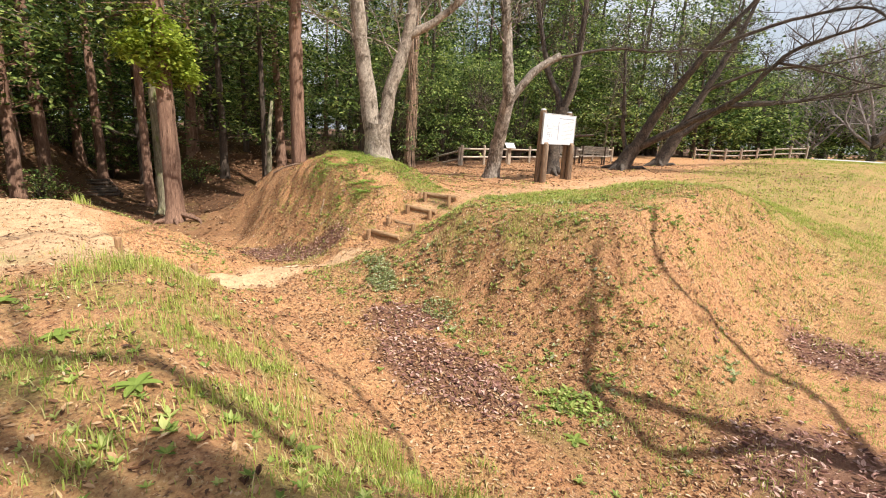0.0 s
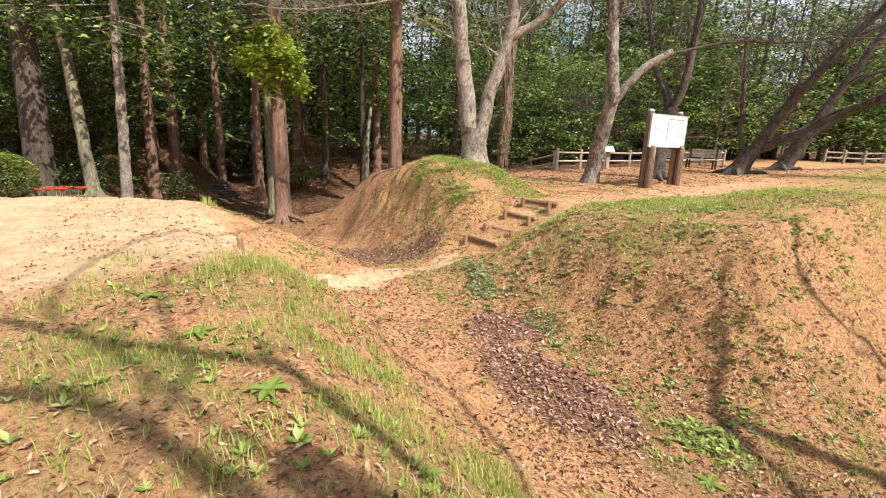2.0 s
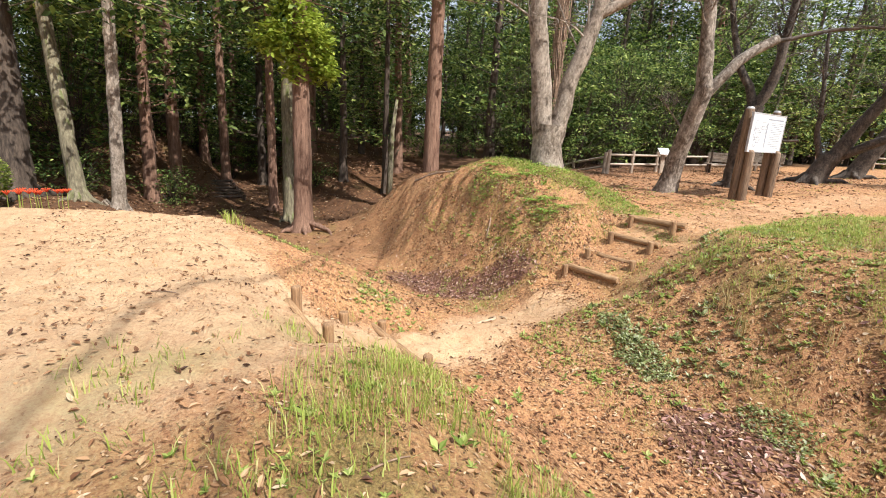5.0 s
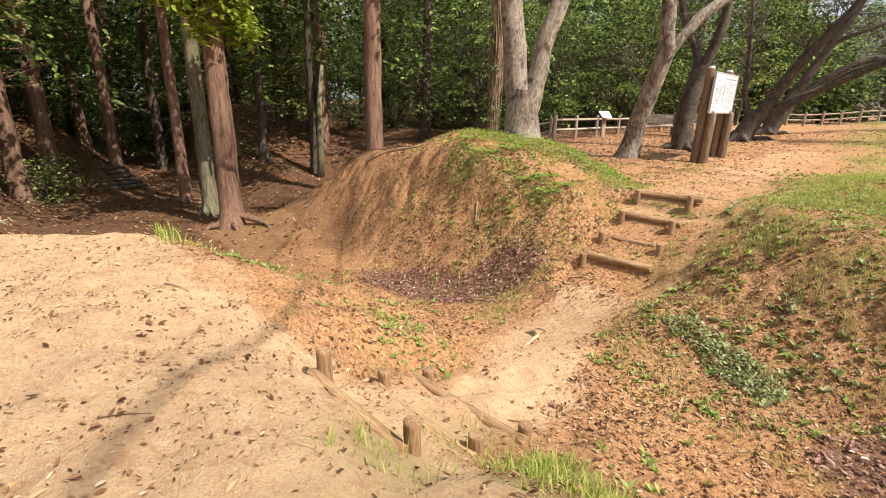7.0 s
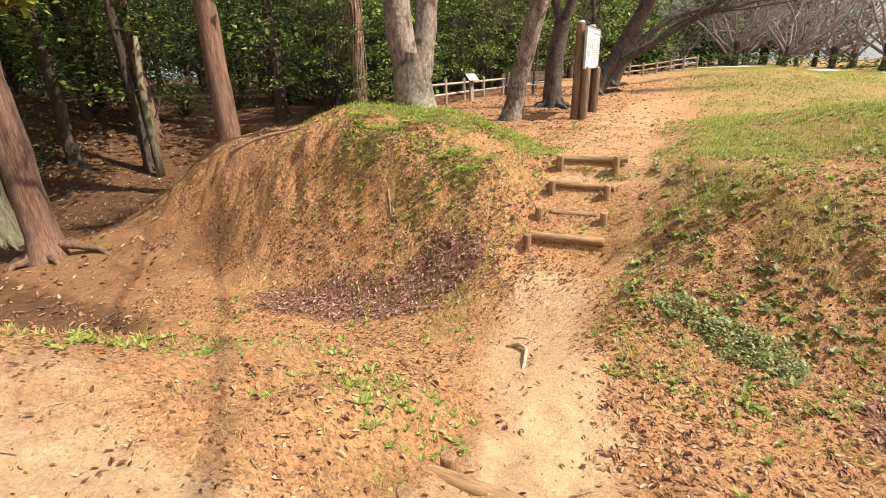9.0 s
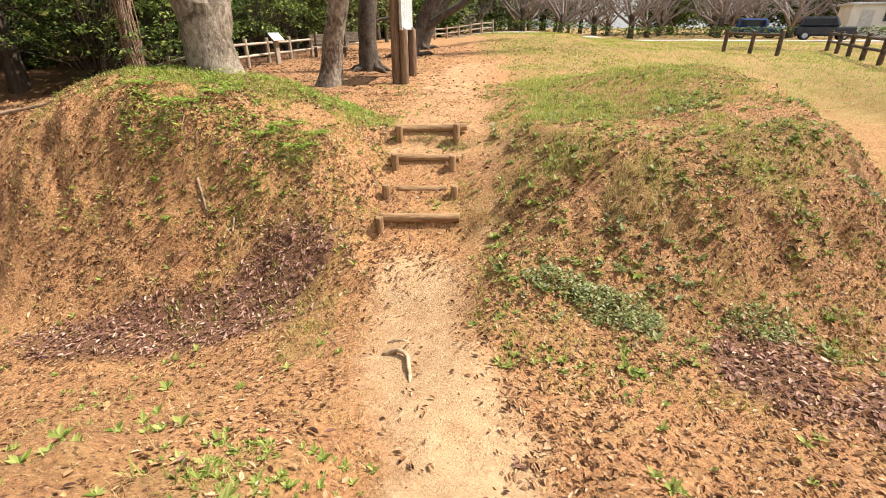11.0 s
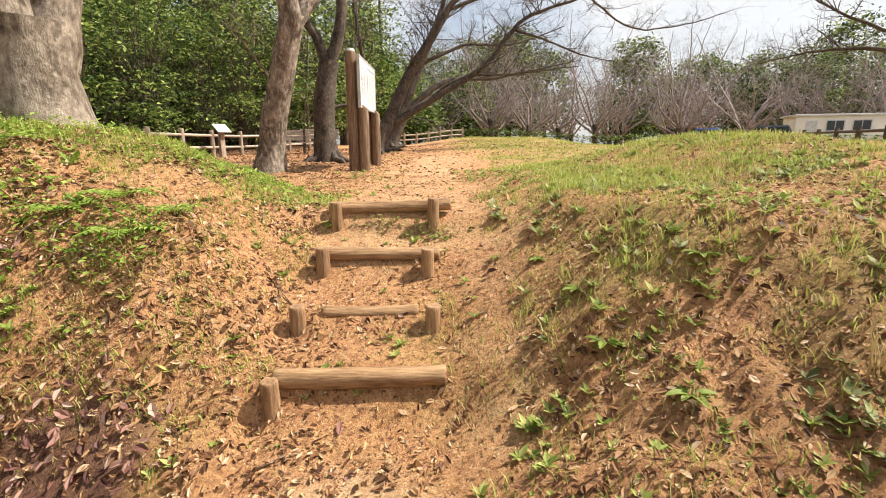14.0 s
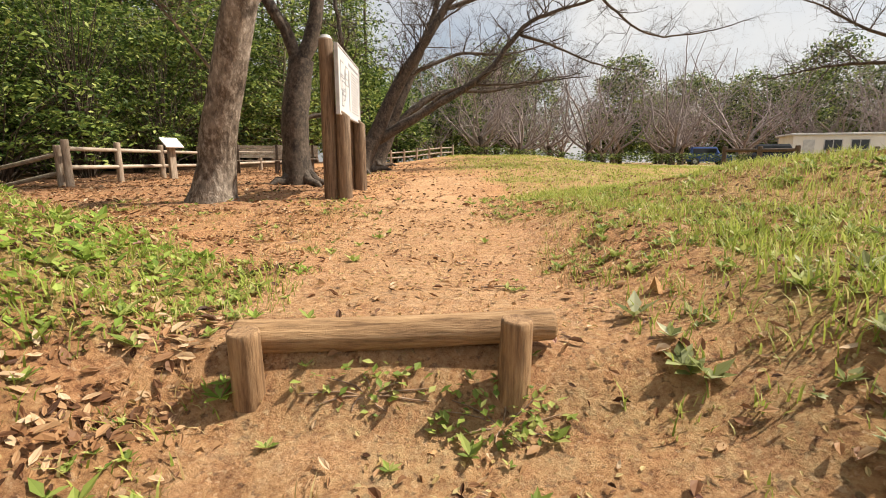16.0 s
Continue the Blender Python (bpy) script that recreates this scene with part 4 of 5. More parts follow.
hero("forked_cherry_tree", "dark forked cherry tree with a rotten hollow foot", [(-2.86, 9.25, .2), (-2.9, 9.25, 1.0), (-2.86, 9.25, 1.75), (-2.68, 9.3, 2.84)], [
    ([(-2.72, 9.3, 2.5), (-2.97, 9.22, 3.44), (-3.31, 9.12, 4.0), (-3.9, 9.0, 6.0), (-4.2, 8.8, 8)], .16, .05, 12, 2, 1.6),
    ([(-2.72, 9.3, 2.6), (-2.41, 9.38, 3.49), (-2.31, 9.41, 4.2), (-2.2, 9.5, 8)], .19, .06, 12, 2, 1.6),
    ([(-2.75, 9.3, 1.6), (-2.1, 9.6, 1.75), (-1.5, 9.9, 1.8)], .06, .04, 2, 1, .5)], .32, .27, cherry_bark, 5, 1.35, 6)
hero("spreading_cherry_tree", "dark cherry tree with long low spreading limbs", [(-2.35, 14.5, .35), (-2.15, 14.55, .9), (-1.9, 14.6, 1.4)], [
    ([(-1.95, 14.6, 1.2), (-1.11, 14.76, 3.0), (.02, 14.95, 4.8), (.76, 15.08, 5.9), (2.0, 15.3, 7.5)], .29, .07, 16, 2, 1.9),
    ([(-1.9, 14.6, 1.3), (-.18, 14.92, 2.3), (1.93, 15.29, 3.64), (3.17, 15.5, 5.14), (4.35, 15.71, 5.74), (6.4, 16, 6.4)], .2, .03, 18, 2, 1.7),
    ([(3.0, 15.45, 4.95), (4.72, 15.77, 4.48), (6.01, 16.0, 4.07), (7.2, 16.2, 3.9)], .06, .015, 12, 2, 1.2),
    ([(.6, 15.05, 5.6), (2.84, 15.44, 6.4), (5.14, 15.84, 6.72), (6.28, 16.03, 6.01), (7.83, 16.3, 5.16), (9.8, 16.6, 5.3), (11.83, 17, 5.88)], .09, .015, 18, 2, 1.4),
    ([(-.6, 14.8, 2.05), (.9, 15.1, 3.1), (2.99, 15.46, 3.32), (5.72, 15.94, 3.68)], .07, .015, 14, 2, 1.2),
    ([(-2.2, 14.6, 1.0), (-2.56, 14.52, 2.2), (-2.63, 14.49, 3.43), (-3.0, 14.6, 6)], .12, .05, 10, 2, 1.5)], .36, .3, cherry_bark, 6, 1.35, 6)
hero("slanting_cherry_tree", "slanting dark cherry tree with a low side limb", [(-2.35, 18.9, .4), (-2.1, 19.0, 1.1), (-1.68, 19.17, 2.12)], [
    ([(-1.8, 19.1, 1.9), (-.6, 19.6, 4.8), (.21, 19.93, 7.0), (.8, 20.2, 9)], .25, .06, 14, 2, 2.0),
    ([(-1.8, 19.1, 1.8), (-.33, 19.71, 3.22), (.86, 20.18, 3.73), (2.71, 20.93, 3.89), (5, 21.8, 4.4), (7.5, 22.6, 5)], .19, .02, 20, 2, 1.7),
    ([(-.8, 19.5, 4.3), (1.2, 20.3, 5.3), (3.8, 21.4, 5.6), (6.5, 22.2, 6.6)], .1, .02, 18, 2, 1.7)], .34, .28, cherry_bark, 7, 1.35, 6)
hero("far_cherry_tree", "large bare cherry tree with crooked dark limbs", [(23.6, 19.6, .4), (23.3, 19.9, 2.0), (22.97, 20.14, 3.67), (22.2, 20.8, 5.4)], [
    ([(22.39, 20.65, 4.93), (21.46, 21.48, 5.3), (19.94, 22.83, 5.42), (18.0, 24.56, 5.07)], .13, .02, 20, 2, 1.8),
    ([(22.2, 20.8, 5.3), (22.2, 20.82, 7.35), (21.32, 21.6, 8.84), (20.6, 22.4, 10.5)], .17, .05, 18, 2, 2.0),
    ([(22.15, 20.88, 5.9), (20.67, 22.18, 7.08), (19.26, 23.43, 8.47), (18.01, 24.54, 9.32)], .1, .02, 18, 2, 1.8),
    ([(22.4, 20.6, 5), (24.5, 21, 7), (27, 21, 9)], .14, .03, 14, 2, 2)], .3, .22, cherry_bark, 8, 1.4, 4)
# tall bare trees east of the moat, whose limbs cast their shadows over slope, mound and near bank
def shade_limb(start, pts, away0, away1):
    """A limb from the trunk that throws its shadow along the given places: each point lies away metres towards the sun."""
    out = [start]
    for k, (x, y) in enumerate(pts):
        d = away0 + (away1 - away0) * k / (len(pts) - 1)
        out.append((x + d * sun_to.x / math.cos(radians(SUN_EL)), y + d * sun_to.y / math.cos(radians(SUN_EL)), zz(x, y) + d * math.tan(radians(SUN_EL))))
    return out


hero("bare_cherry_tree", "tall leafless cherry tree with long bare limbs", [(12.6, -1.15, .2), (12.5, -1.2, 2.6), (12.55, -1.15, 5.0), (12.4, -1.2, 7.5)], [
    (shade_limb((12.5, -1.2, 4.2), [(7.8, -1.0), (7.05, -.6), (6.3, -.5), (5.65, -.7), (5.3, -.4), (4.9, .3)], 4.6, 6.0), .075, .035, 5, 1, 1.0),
    (shade_limb((12.5, -1.2, 5.2), [(6.9, -3.4), (6.46, -3.2), (5.88, -2.93), (5.44, -2.33), (5.17, -1.9), (4.9, -1.3)], 5.2, 6.4), .075, .035, 5, 1, 1.0)], .2, .1, cherry_bark, 71, 1.5, 5)
hero("bare_cherry_tree", "broad leafless cherry tree with low crooked limbs", [(13.2, -5.2, .2), (13.1, -5.2, 2.2), (12.9, -5.3, 4.4), (12.6, -5.5, 6.6), (12.3, -5.8, 8.6)], [
    (shade_limb((13.0, -5.25, 3.2), [(7.4, -6.6), (6.4, -6.4), (5.66, -6.82), (4.91, -7.14), (4.2, -8.0), (3.2, -8.7)], 5.2, 6.8), .1, .04, 4, 1, 1.0),
    (shade_limb((13.0, -5.25, 3.8), [(7.0, -7.2), (6.2, -7.4), (5.3, -7.85), (4.84, -8.2), (4.2, -8.9)], 5.6, 7.0), .12, .06, 5, 1, 1.0),
    (shade_limb((13.0, -5.25, 4.6), [(6.2, -7.4), (5.3, -7.8), (4.7, -7.6), (3.8, -7.7), (2.4, -7.5)], 6.0, 7.2), .07, .02, 5, 1, 1.0),
    (shade_limb((13.0, -5.25, 4.0), [(7.2, -7.0), (6.3, -5.8), (5.2, -5.3), (4.1, -5.2), (3.0, -5.5), (2.2, -5.0)], 5.4, 6.8), .08, .02, 4, 1, 1.0),
    (shade_limb((12.4, -5.7, 8.0), [(3.2, -8.4), (1.2, -8.0), (.31, -7.36), (-.42, -6.48), (-1.4, -5.6), (-4.2, -3.6), (-6.1, -2.1), (-7.2, -1.3)], 8.0, 10.5), .028, .028, 4, 1, .8),
    (shade_limb(shade_limb((0, 0, 0), [(-1.4, -5.6), (-1.4, -5.6)], 9.4, 9.4)[1], [(-2.8, -5.1), (-4.6, -4.7), (-6.07, -4.05), (-7.4, -2.8), (-8.64, -1.52)], 9.6, 10.5), .036, .03, 5, 1, .8)], .24, .14, cherry_bark, 72, 1.5, 5)
t = cedar(-9.8, -3.15, .29, 14, 41, "straight reddish cedar with a bright green tuft")
g = random.Random(17)
tuft = []
for cx, cy, cz, q in ((.1, -.2, 5.25, .55), (-.1, .35, 5.6, .5), (.3, .1, 6.1, .6), (-.2, -.3, 6.45, .45), (.1, .6, 5.15, .35), (.2, -.65, 5.7, .35)):
    tuft += [(cx + g.gauss(0, q * .55), cy + g.gauss(0, q * .55), cz + g.gauss(0, q * .4)) for _ in range(9)]
part("foliage_tuft", leaf_sprays("foliage_tuft", tuft, .26, 70, .2, cedar_leaf, 9, 1.1), None, t, "bright yellow-green tuft of young foliage")
cedar(-11.7, -3.0, .21, 13, 42, "mossy grey trunk close beside a cedar", mossy_bark, (-.3, .1))
cedar(-14.0, -2.95, .18, 13, 43, "thin straight reddish cedar trunk")
cedar(-9.4, 1.3, .29, 14, 44, "straight reddish cedar with peeling bark")
cedar(-17.7, -5.85, .26, 14, 45, "dark cedar trunk in the shaded hollow")
cedar(-20.4, -3.5, .24, 14, 46, "dark cedar trunk in the shaded hollow")
cedar(-11.7, -10.1, .42, 12, 47, "thick dark leaning trunk at the wood's edge", dark_bark, (-1.2, .2))
cedar(-10.8, -8.75, .2, 11, 48, "slender mossy grey trunk at the wood's edge", mossy_bark, (-1.6, -.6), 5)
cedar(-10.9, -7.9, .17, 11, 49, "slender crooked grey trunk at the wood's edge", pale_bark, (1.2, .5), 5)
cedar(-14.6, 2.2, .15, 12, 50, "slim dark trunk on the brown slope", dark_bark)
# the vine-clad trunk
t = thing("vine_clad_tree", "slender trunk wrapped in dry brown vines", "tree", pose(-9.0, 6.7, zz(-9.0, 6.7) - .1))
T = Tubes()
T.add([(0, 0, 0), (.02, 0, 3), (-.05, 0, 6), (-.1, .1, 11)], [.13, .11, .1, .05], 9)
part("trunk", T.mesh("trunk", dark_bark), None, t)
rng = random.Random(8)
for k in range(5):
    T = Tubes()
    for j in range(9):
        a, q = rng.uniform(0, 6.28), rng.uniform(.13, .26)
        n = 18
        T.add([(math.cos(a + .5 * math.sin(i * .8 + j)) * q, math.sin(a + .5 * math.sin(i * .6 + k)) * q, 8.5 * i / n) for i in range(n + 1)], [.014] * (n + 1), 4)
    for j in range(60):
        twigs(T, (rng.uniform(-.15, .15), rng.uniform(-.15, .15), rng.uniform(.6, 8)), (rng.uniform(-1, 1), rng.uniform(-1, 1), rng.uniform(-1, .2)), rng.uniform(.2, .5), .008, 1, rng, .2, 3)
    part("vine", T.mesh("vine", vine), None, t)
# fallen trunk leaning on the slope
t = thing("dead_trunk", "thin dead trunk leaning on the brown slope", "dead tree", pose(-13.8, 2.0, zz(-13.8, 2.0)))
T = Tubes()
T.add([(0, 0, -.1), (-.1, .1, 1.4), (-.2, .2, 2.8), (-.2, .4, 4.2)], [.14, .12, .1, .06], 8, True, .15)
twigs(T, (-.2, .4, 1.8), (.5, .2, .8), .8, .03, 1, rng)
part("trunk", T.mesh("trunk", mossy_bark), None, t)


# ---- made things ----
def cyl(a, b, r0, r1, sides=14, bevel=.006, rough=.05, seed=0, bow=0.0):
    """A log from a to b with a slightly uneven round and worn ends."""
    rng = random.Random(seed)
    bm = bmesh.new()
    a, b = Vector(a), Vector(b)
    d = (b - a).normalized()
    x = d.orthogonal().normalized()
    y = d.cross(x)
    wob = [1 + rng.uniform(-rough, rough) for _ in range(sides)]
    rings = []
    ts = [0, .012, .05, .25, .5, .75, .95, .988, 1]
    for t in ts:
        p = a.lerp(b, t) + Vector((0, 0, -bow * 4 * t * (1 - t)))
        r = (r0 + (r1 - r0) * t) * (1 + rng.uniform(-rough, rough) * .4) - (bevel if t in (0, 1) else 0)
        rings.append([bm.verts.new(p + (x * math.cos(6.28319 * s / sides) + y * math.sin(6.28319 * s / sides)) * r * wob[s]) for s in range(sides)])
    for p, q in zip(rings[:-1], rings[1:]):
        for s in range(sides):
            bm.faces.new((p[s], p[(s + 1) % sides], q[(s + 1) % sides], q[s])).smooth = True
    bm.faces.new(rings[0][::-1])
    bm.faces.new(rings[-1])
    return bm


def box(x0, y0, z0, x1, y1, z1, bevel=.004):
    bm = bmesh.new()
    bmesh.ops.create_cube(bm, size=1, matrix=Matrix.Translation(((x0 + x1) / 2, (y0 + y1) / 2, (z0 + z1) / 2)) @ Matrix.Diagonal((abs(x1 - x0), abs(y1 - y0), abs(z1 - z0), 1)))
    if bevel:
        bmesh.ops.bevel(bm, geom=bm.edges[:], offset=bevel, segments=1, affect="EDGES")
    return bm


def join(*bms):
    out = bms[0]
    for b in bms[1:]:
        me = bpy.data.meshes.new("tmp")
        b.to_mesh(me)
        b.free()
        out.from_mesh(me)
        bpy.data.meshes.remove(me)
    return out


def log_step(y, zl, zr, x0, x1, l0, l1, dy, label, seed, rl=.056, log_z=-.065, stakes=(True, True), short=.3, tilt=0.0):
    """A log held by stakes; zl and zr are the stakes' tops, dy where the log lies from them."""
    t = thing("log_step", label, "step", pose(0, y, 0), "log steps")
    for k, (x, z) in enumerate(((x0, zl), (x1, zr))):
        if stakes[k]:
            part("stake", cyl((x, 0, z - .62), (x + .012 * (k * 2 - 1), -.01, z), .054, .05, 14, .006, .06, seed + k), stake_wood, t)
    part("log", cyl((l0, dy, zl + log_z + tilt), (l1, dy + .015, zr + log_z - tilt), rl, rl * .93, 14, .008, .07, seed + 5, .008), log_wood, t, "weathered horizontal log")
    return t


log_step(0, .17, .205, -.41, .4, -.5, .56, .105, "brown log step held by two tall stakes", 1)
log_step(-.56, -.104, -.107, -.395, .374, -.47, .47, .1, "brown log step held by two stakes", 11)
log_step(-1.1, -.368, -.36, -.43, .43, -.3, .34, .1, "worn pale log step half buried between stakes", 21, .046, -.082)
log_step(-1.66, -.595, -.57, -.42, .5, -.44, .53, .09, "weathered log step with a single stake", 31, .058, -.045, (True, False))
log_step(-6.46, -.07, -.131, .25, 1.1, .2, 1.13, -.095, "weathered log step on the near bank", 41, .048, -.165)
log_step(-5.96, -.43, -.475, .256, 1.147, .2, 1.2, -.085, "weathered log step on the near bank", 51, .043, -.128)
log_step(-5.5, -.62, -.61, .256, 1.21, .14, 1.28, -.085, "weathered log step on the near bank", 61, .048, -.092)
# log steps going up the far wooded slope
for k in range(6):
    x = -16.6 - .55 * k
    t = thing("forest_step", "dark log step on the wooded slope", "step", pose(x, -4.2, zz(x, -4.2)), "steps on the wooded slope")
    part("log", cyl((0, -.8, .04), (0, .8, .05), .07, .065, 10, .006, .06, k), dark_wood, t)
    for s in (-.7, .7):
        part("stake", cyl((.09, s, -.3), (.09, s, .12), .05, .045, 8, .005, .05, k), dark_wood, t)

# notice board
t = thing("notice_board", "large white notice board on thick brown posts", "sign", pose(-1.4, 7.05, .1))
for y in (-.78, .88):
    p = part("post", cyl((-.1, y, -.3), (-.1, y, 2.42), .115, .11, 18, .012, .02, 3), post_wood, t)
    part("cap", cyl((-.1, y, 2.42), (-.1, y, 2.47), .1, .07, 18, .006, .02, 3), frame_grey, p, "grey post cap")
    bm = cyl((.12, y, -.3), (.12, y, 1.36), .115, .11, 18, .012, .02, 4)
    for v in bm.verts:
        if v.co.z > 1.3:
            v.co.z += (.12 - v.co.x) * .75
    part("front_post", bm, post_wood, t, "shorter post with a slanted top")
panel = part("panel", box(.08, -1.0, 1.32, .12, .98, 2.29), board_white, t, "white printed panel")
part("frame", join(box(.07, -1.03, 1.29, .13, 1.01, 1.32, .003), box(.07, -1.03, 2.29, .13, 1.01, 2.32, .003), box(.07, -1.03, 1.32, .13, -1.0, 2.29, .003), box(.07, .98, 1.32, .13, 1.01, 2.29, .003)), frame_grey, t)
rng = random.Random(2)
lines = [box(.121, -.1, 2.16, .124, .85, 2.2, 0)]
for k in range(15):
    z = 2.08 - k * .047
    lines.append(box(.121, .12, z, .124, .12 + rng.uniform(.55, .78), z + .014, 0))
part("text_lines", join(*lines), ink, panel, "rows of small dark print")
# plan of the earthworks on the panel's other half
bm = None
for k in range(7):
    y0, z0 = -.9 + rng.uniform(0, .5), 1.42 + rng.uniform(0, .5)
    w, h = rng.uniform(.12, .34), rng.uniform(.12, .28)
    b = join(box(.121, y0, z0, .124, y0 + w, z0 + .016, 0), box(.121, y0, z0 + h, .124, y0 + w * .8, z0 + h + .016, 0), box(.121, y0, z0, .124, y0 + .016, z0 + h, 0), box(.121, y0 + w, z0, .124, y0 + w + .016, z0 + h * .7, 0))
    bm = b if bm is None else join(bm, b)
part("plan_drawing", join(bm, box(.121, -.12, 1.42, .124, -.06, 2.08, 0)), ink, panel, "grey line drawing of a plan")


def fence(name, label, posts, top, rails, material, railmat, r=.06, rail_r=.04, tops=None):
    """A post-and-rail fence along a line of places; rails are heights above the ground."""
    t = thing(name, label, "fence", pose(*posts[0], 0))
    ox, oy = posts[0]
    z = [zz(*p) for p in posts]
    for k, (x, y) in enumerate(posts):
        h = tops[k] if tops else z[k] + top
        part("post", cyl((x - ox, y - oy, z[k] - .3), (x - ox, y - oy, h), r, r * .95, 10, .006, .04, k), material, t)
    for k in range(len(posts) - 1):
        (xa, ya), (xb, yb) = posts[k], posts[k + 1]
        for rz in rails:
            za = (tops[k] - top if tops else z[k]) + rz
            zb = (tops[k + 1] - top if tops else z[k + 1]) + rz
            part("rail", cyl((xa - ox, ya - oy, za), (xb - ox, yb - oy, zb), rail_r, rail_r * .95, 8, .004, .05, k), railmat, t)
    return t


fence("rail_fence", "weathered grey-brown post and rail fence before the wood", [(-7.37, 8.52), (-7.32, 10.05), (-7.34, 11.86), (-7.1, 13.5), (-6.75, 15.1), (-6.4, 16.7), (-6.0, 18.3), (-5.6, 19.9)], .98, (.42, .8), fence_wood, rail_wood, .075, .045,
      [1.11, 1.11, 1.115, 1.12, 1.16, 1.2, 1.24, 1.28])
fence("stair_fence", "weathered fence going down beside a stairway", [(-7.6, 8.6), (-9.5, 8.96), (-11.4, 9.3)], .98, (.42, .8), fence_wood, rail_wood, .07, .045, [1.0, .62, .1])
fence("far_fence", "pale rail fence far off under the trees", [(-4.7 + .9 * k, 31.5 + .55 * k) for k in range(8)], .95, (.4, .75), fence_wood, rail_wood, .08, .05)
fence("dark_fence", "dark brown post and rail fence beyond the moat", [(12.1, 18.0), (12.6, 16.6), (13.05, 15.3)], .95, (.8,), dark_wood, dark_wood, .09, .06)
fence("dark_fence", "dark brown post and rail fence along the gravel lane", [(17.6, 19.4), (16.7, 17.3), (15.8, 15.2), (14.9, 13.1), (14.0, 11.0), (13.2, 8.9), (12.4, 6.8)], .95, (.45, .8), dark_wood, dark_wood, .09, .055)

# small slanted information plate
t = thing("information_plate", "slanted white information plate on a wooden post", "sign", pose(-6.75, 11.3, zz(-6.75, 11.3), 0, 0, 62))
part("post", box(-.09, -.05, -.3, .09, .05, .82, .01), fence_wood, t)
p = part("plate", box(-.24, -.19, -.015, .24, .19, .015, .003), board_white, t, "white printed plate")
p.matrix_basis = pose(0, -.05, .93, 40)
part("text_lines", join(*[box(-.19, .12 - .045 * k, .016, .1 + .03 * (k % 3), .135 - .045 * k, .018, 0) for k in range(6)]), ink, p)


def bench(x, y, turn, label):
    t = thing("bench", label, "bench", pose(x, y, zz(x, y), 0, 0, turn), "benches by the fence")
    for k in range(4):
        part("seat_slat", box(-.8, -.22 + .115 * k, .41, .8, -.125 + .115 * k, .445), rail_wood, t)
    for k in range(4):
        part("back_slat", box(-.8, .27 + .02 * k, .52 + .105 * k, .8, .3 + .02 * k, .61 + .105 * k), rail_wood, t)
    for s in (-.62, .62):
        part("leg", box(s - .04, -.2, -.1, s + .04, -.12, .41), dark_wood, t)
        part("back_leg", box(s - .04, .2, -.1, s + .04, .28, .95), dark_wood, t)
    return t


bench(-5.75, 14.6, 12, "weathered slatted wooden bench by the fence")
bench(-5.0, 16.4, 10, "pale slatted wooden bench by the fence")


# ---- building, cars and lane far off ----
t = thing("prefab_building", "low white prefabricated building with dark windows", "building", pose(36.9, 41.1, .35, 0, 0, -20))
bz = zz(36.9, 41.1)
part("wall", box(-3.7, 0, bz - .3, 3.7, 4.0, bz + 2.35, .02), wall_white, t)
part("roof", box(-3.95, -.25, bz + 2.352, 3.95, 4.2, bz + 2.52, .02), roof_metal, t)
for x in (-.6, 1.4):
    w = part("window", join(box(x - .7, -.06, bz + .98, x + .7, -.004, bz + 1.04), box(x - .7, -.06, bz + 1.9, x + .7, -.004, bz + 1.96), box(x - .7, -.06, bz + 1.04, x - .64, -.004, bz + 1.9), box(x + .64, -.06, bz + 1.04, x + .7, -.004, bz + 1.9), box(x - .03, -.06, bz + 1.04, x + .03, -.004, bz + 1.9)), frame_grey, t, "grey sliding window frame")
    for s in (-.335, .335):
        part("pane", box(x + s - .3, -.035, bz + 1.04, x + s + .3, -.02, bz + 1.9, 0), glass, w, "dark glass pane")
d = part("door", box(-2.9, -.05, bz + .05, -2.0, -.004, bz + 1.95, .008), roof_metal, t, "grey metal door")
part("handle", box(-2.12, -.09, bz + .98, -2.05, -.05, bz + 1.06), chrome, d)


def car(x, y, turn, paint, label):
    t = thing("parked_car", label, "car", pose(x, y, zz(x, y), 0, 0, turn), "parked cars")
    bm = box(-2.0, -.83, .32, 2.0, .83, 1.0, .12)
    part("body", bm, paint, t)
    bm = box(-1.75, -.76, .98, .9, .76, 1.72, .14)
    for v in bm.verts:
        if v.co.z > 1.4:
            v.co.x = v.co.x * .86 - .1
            v.co.y *= .88
    part("cabin", bm, paint, t)
    for s in (-1, 1):
        part("side_window", box(-1.45, s * .74, 1.12, .55, s * .765, 1.55, .01), glass, t, "dark side glass")
        part("headlight", box(1.96, s * .6 - .16, .68, 2.02, s * .6 + .16, .84, .01), lamp_glass, t)
        for wx in (-1.25, 1.25):
            w = part("wheel", cyl((wx, s * .68, .34), (wx, s * .86, .34), .34, .34, 18, .03, 0), rubber, t, "black tyre")
            part("rim", cyl((wx, s * .862, .34), (wx, s * .875, .34), .2, .19, 14, .004, 0), chrome, w)
    part("rear_window", box(-1.76, -.55, 1.15, -1.7, .55, 1.5, .01), glass, t)
    return t


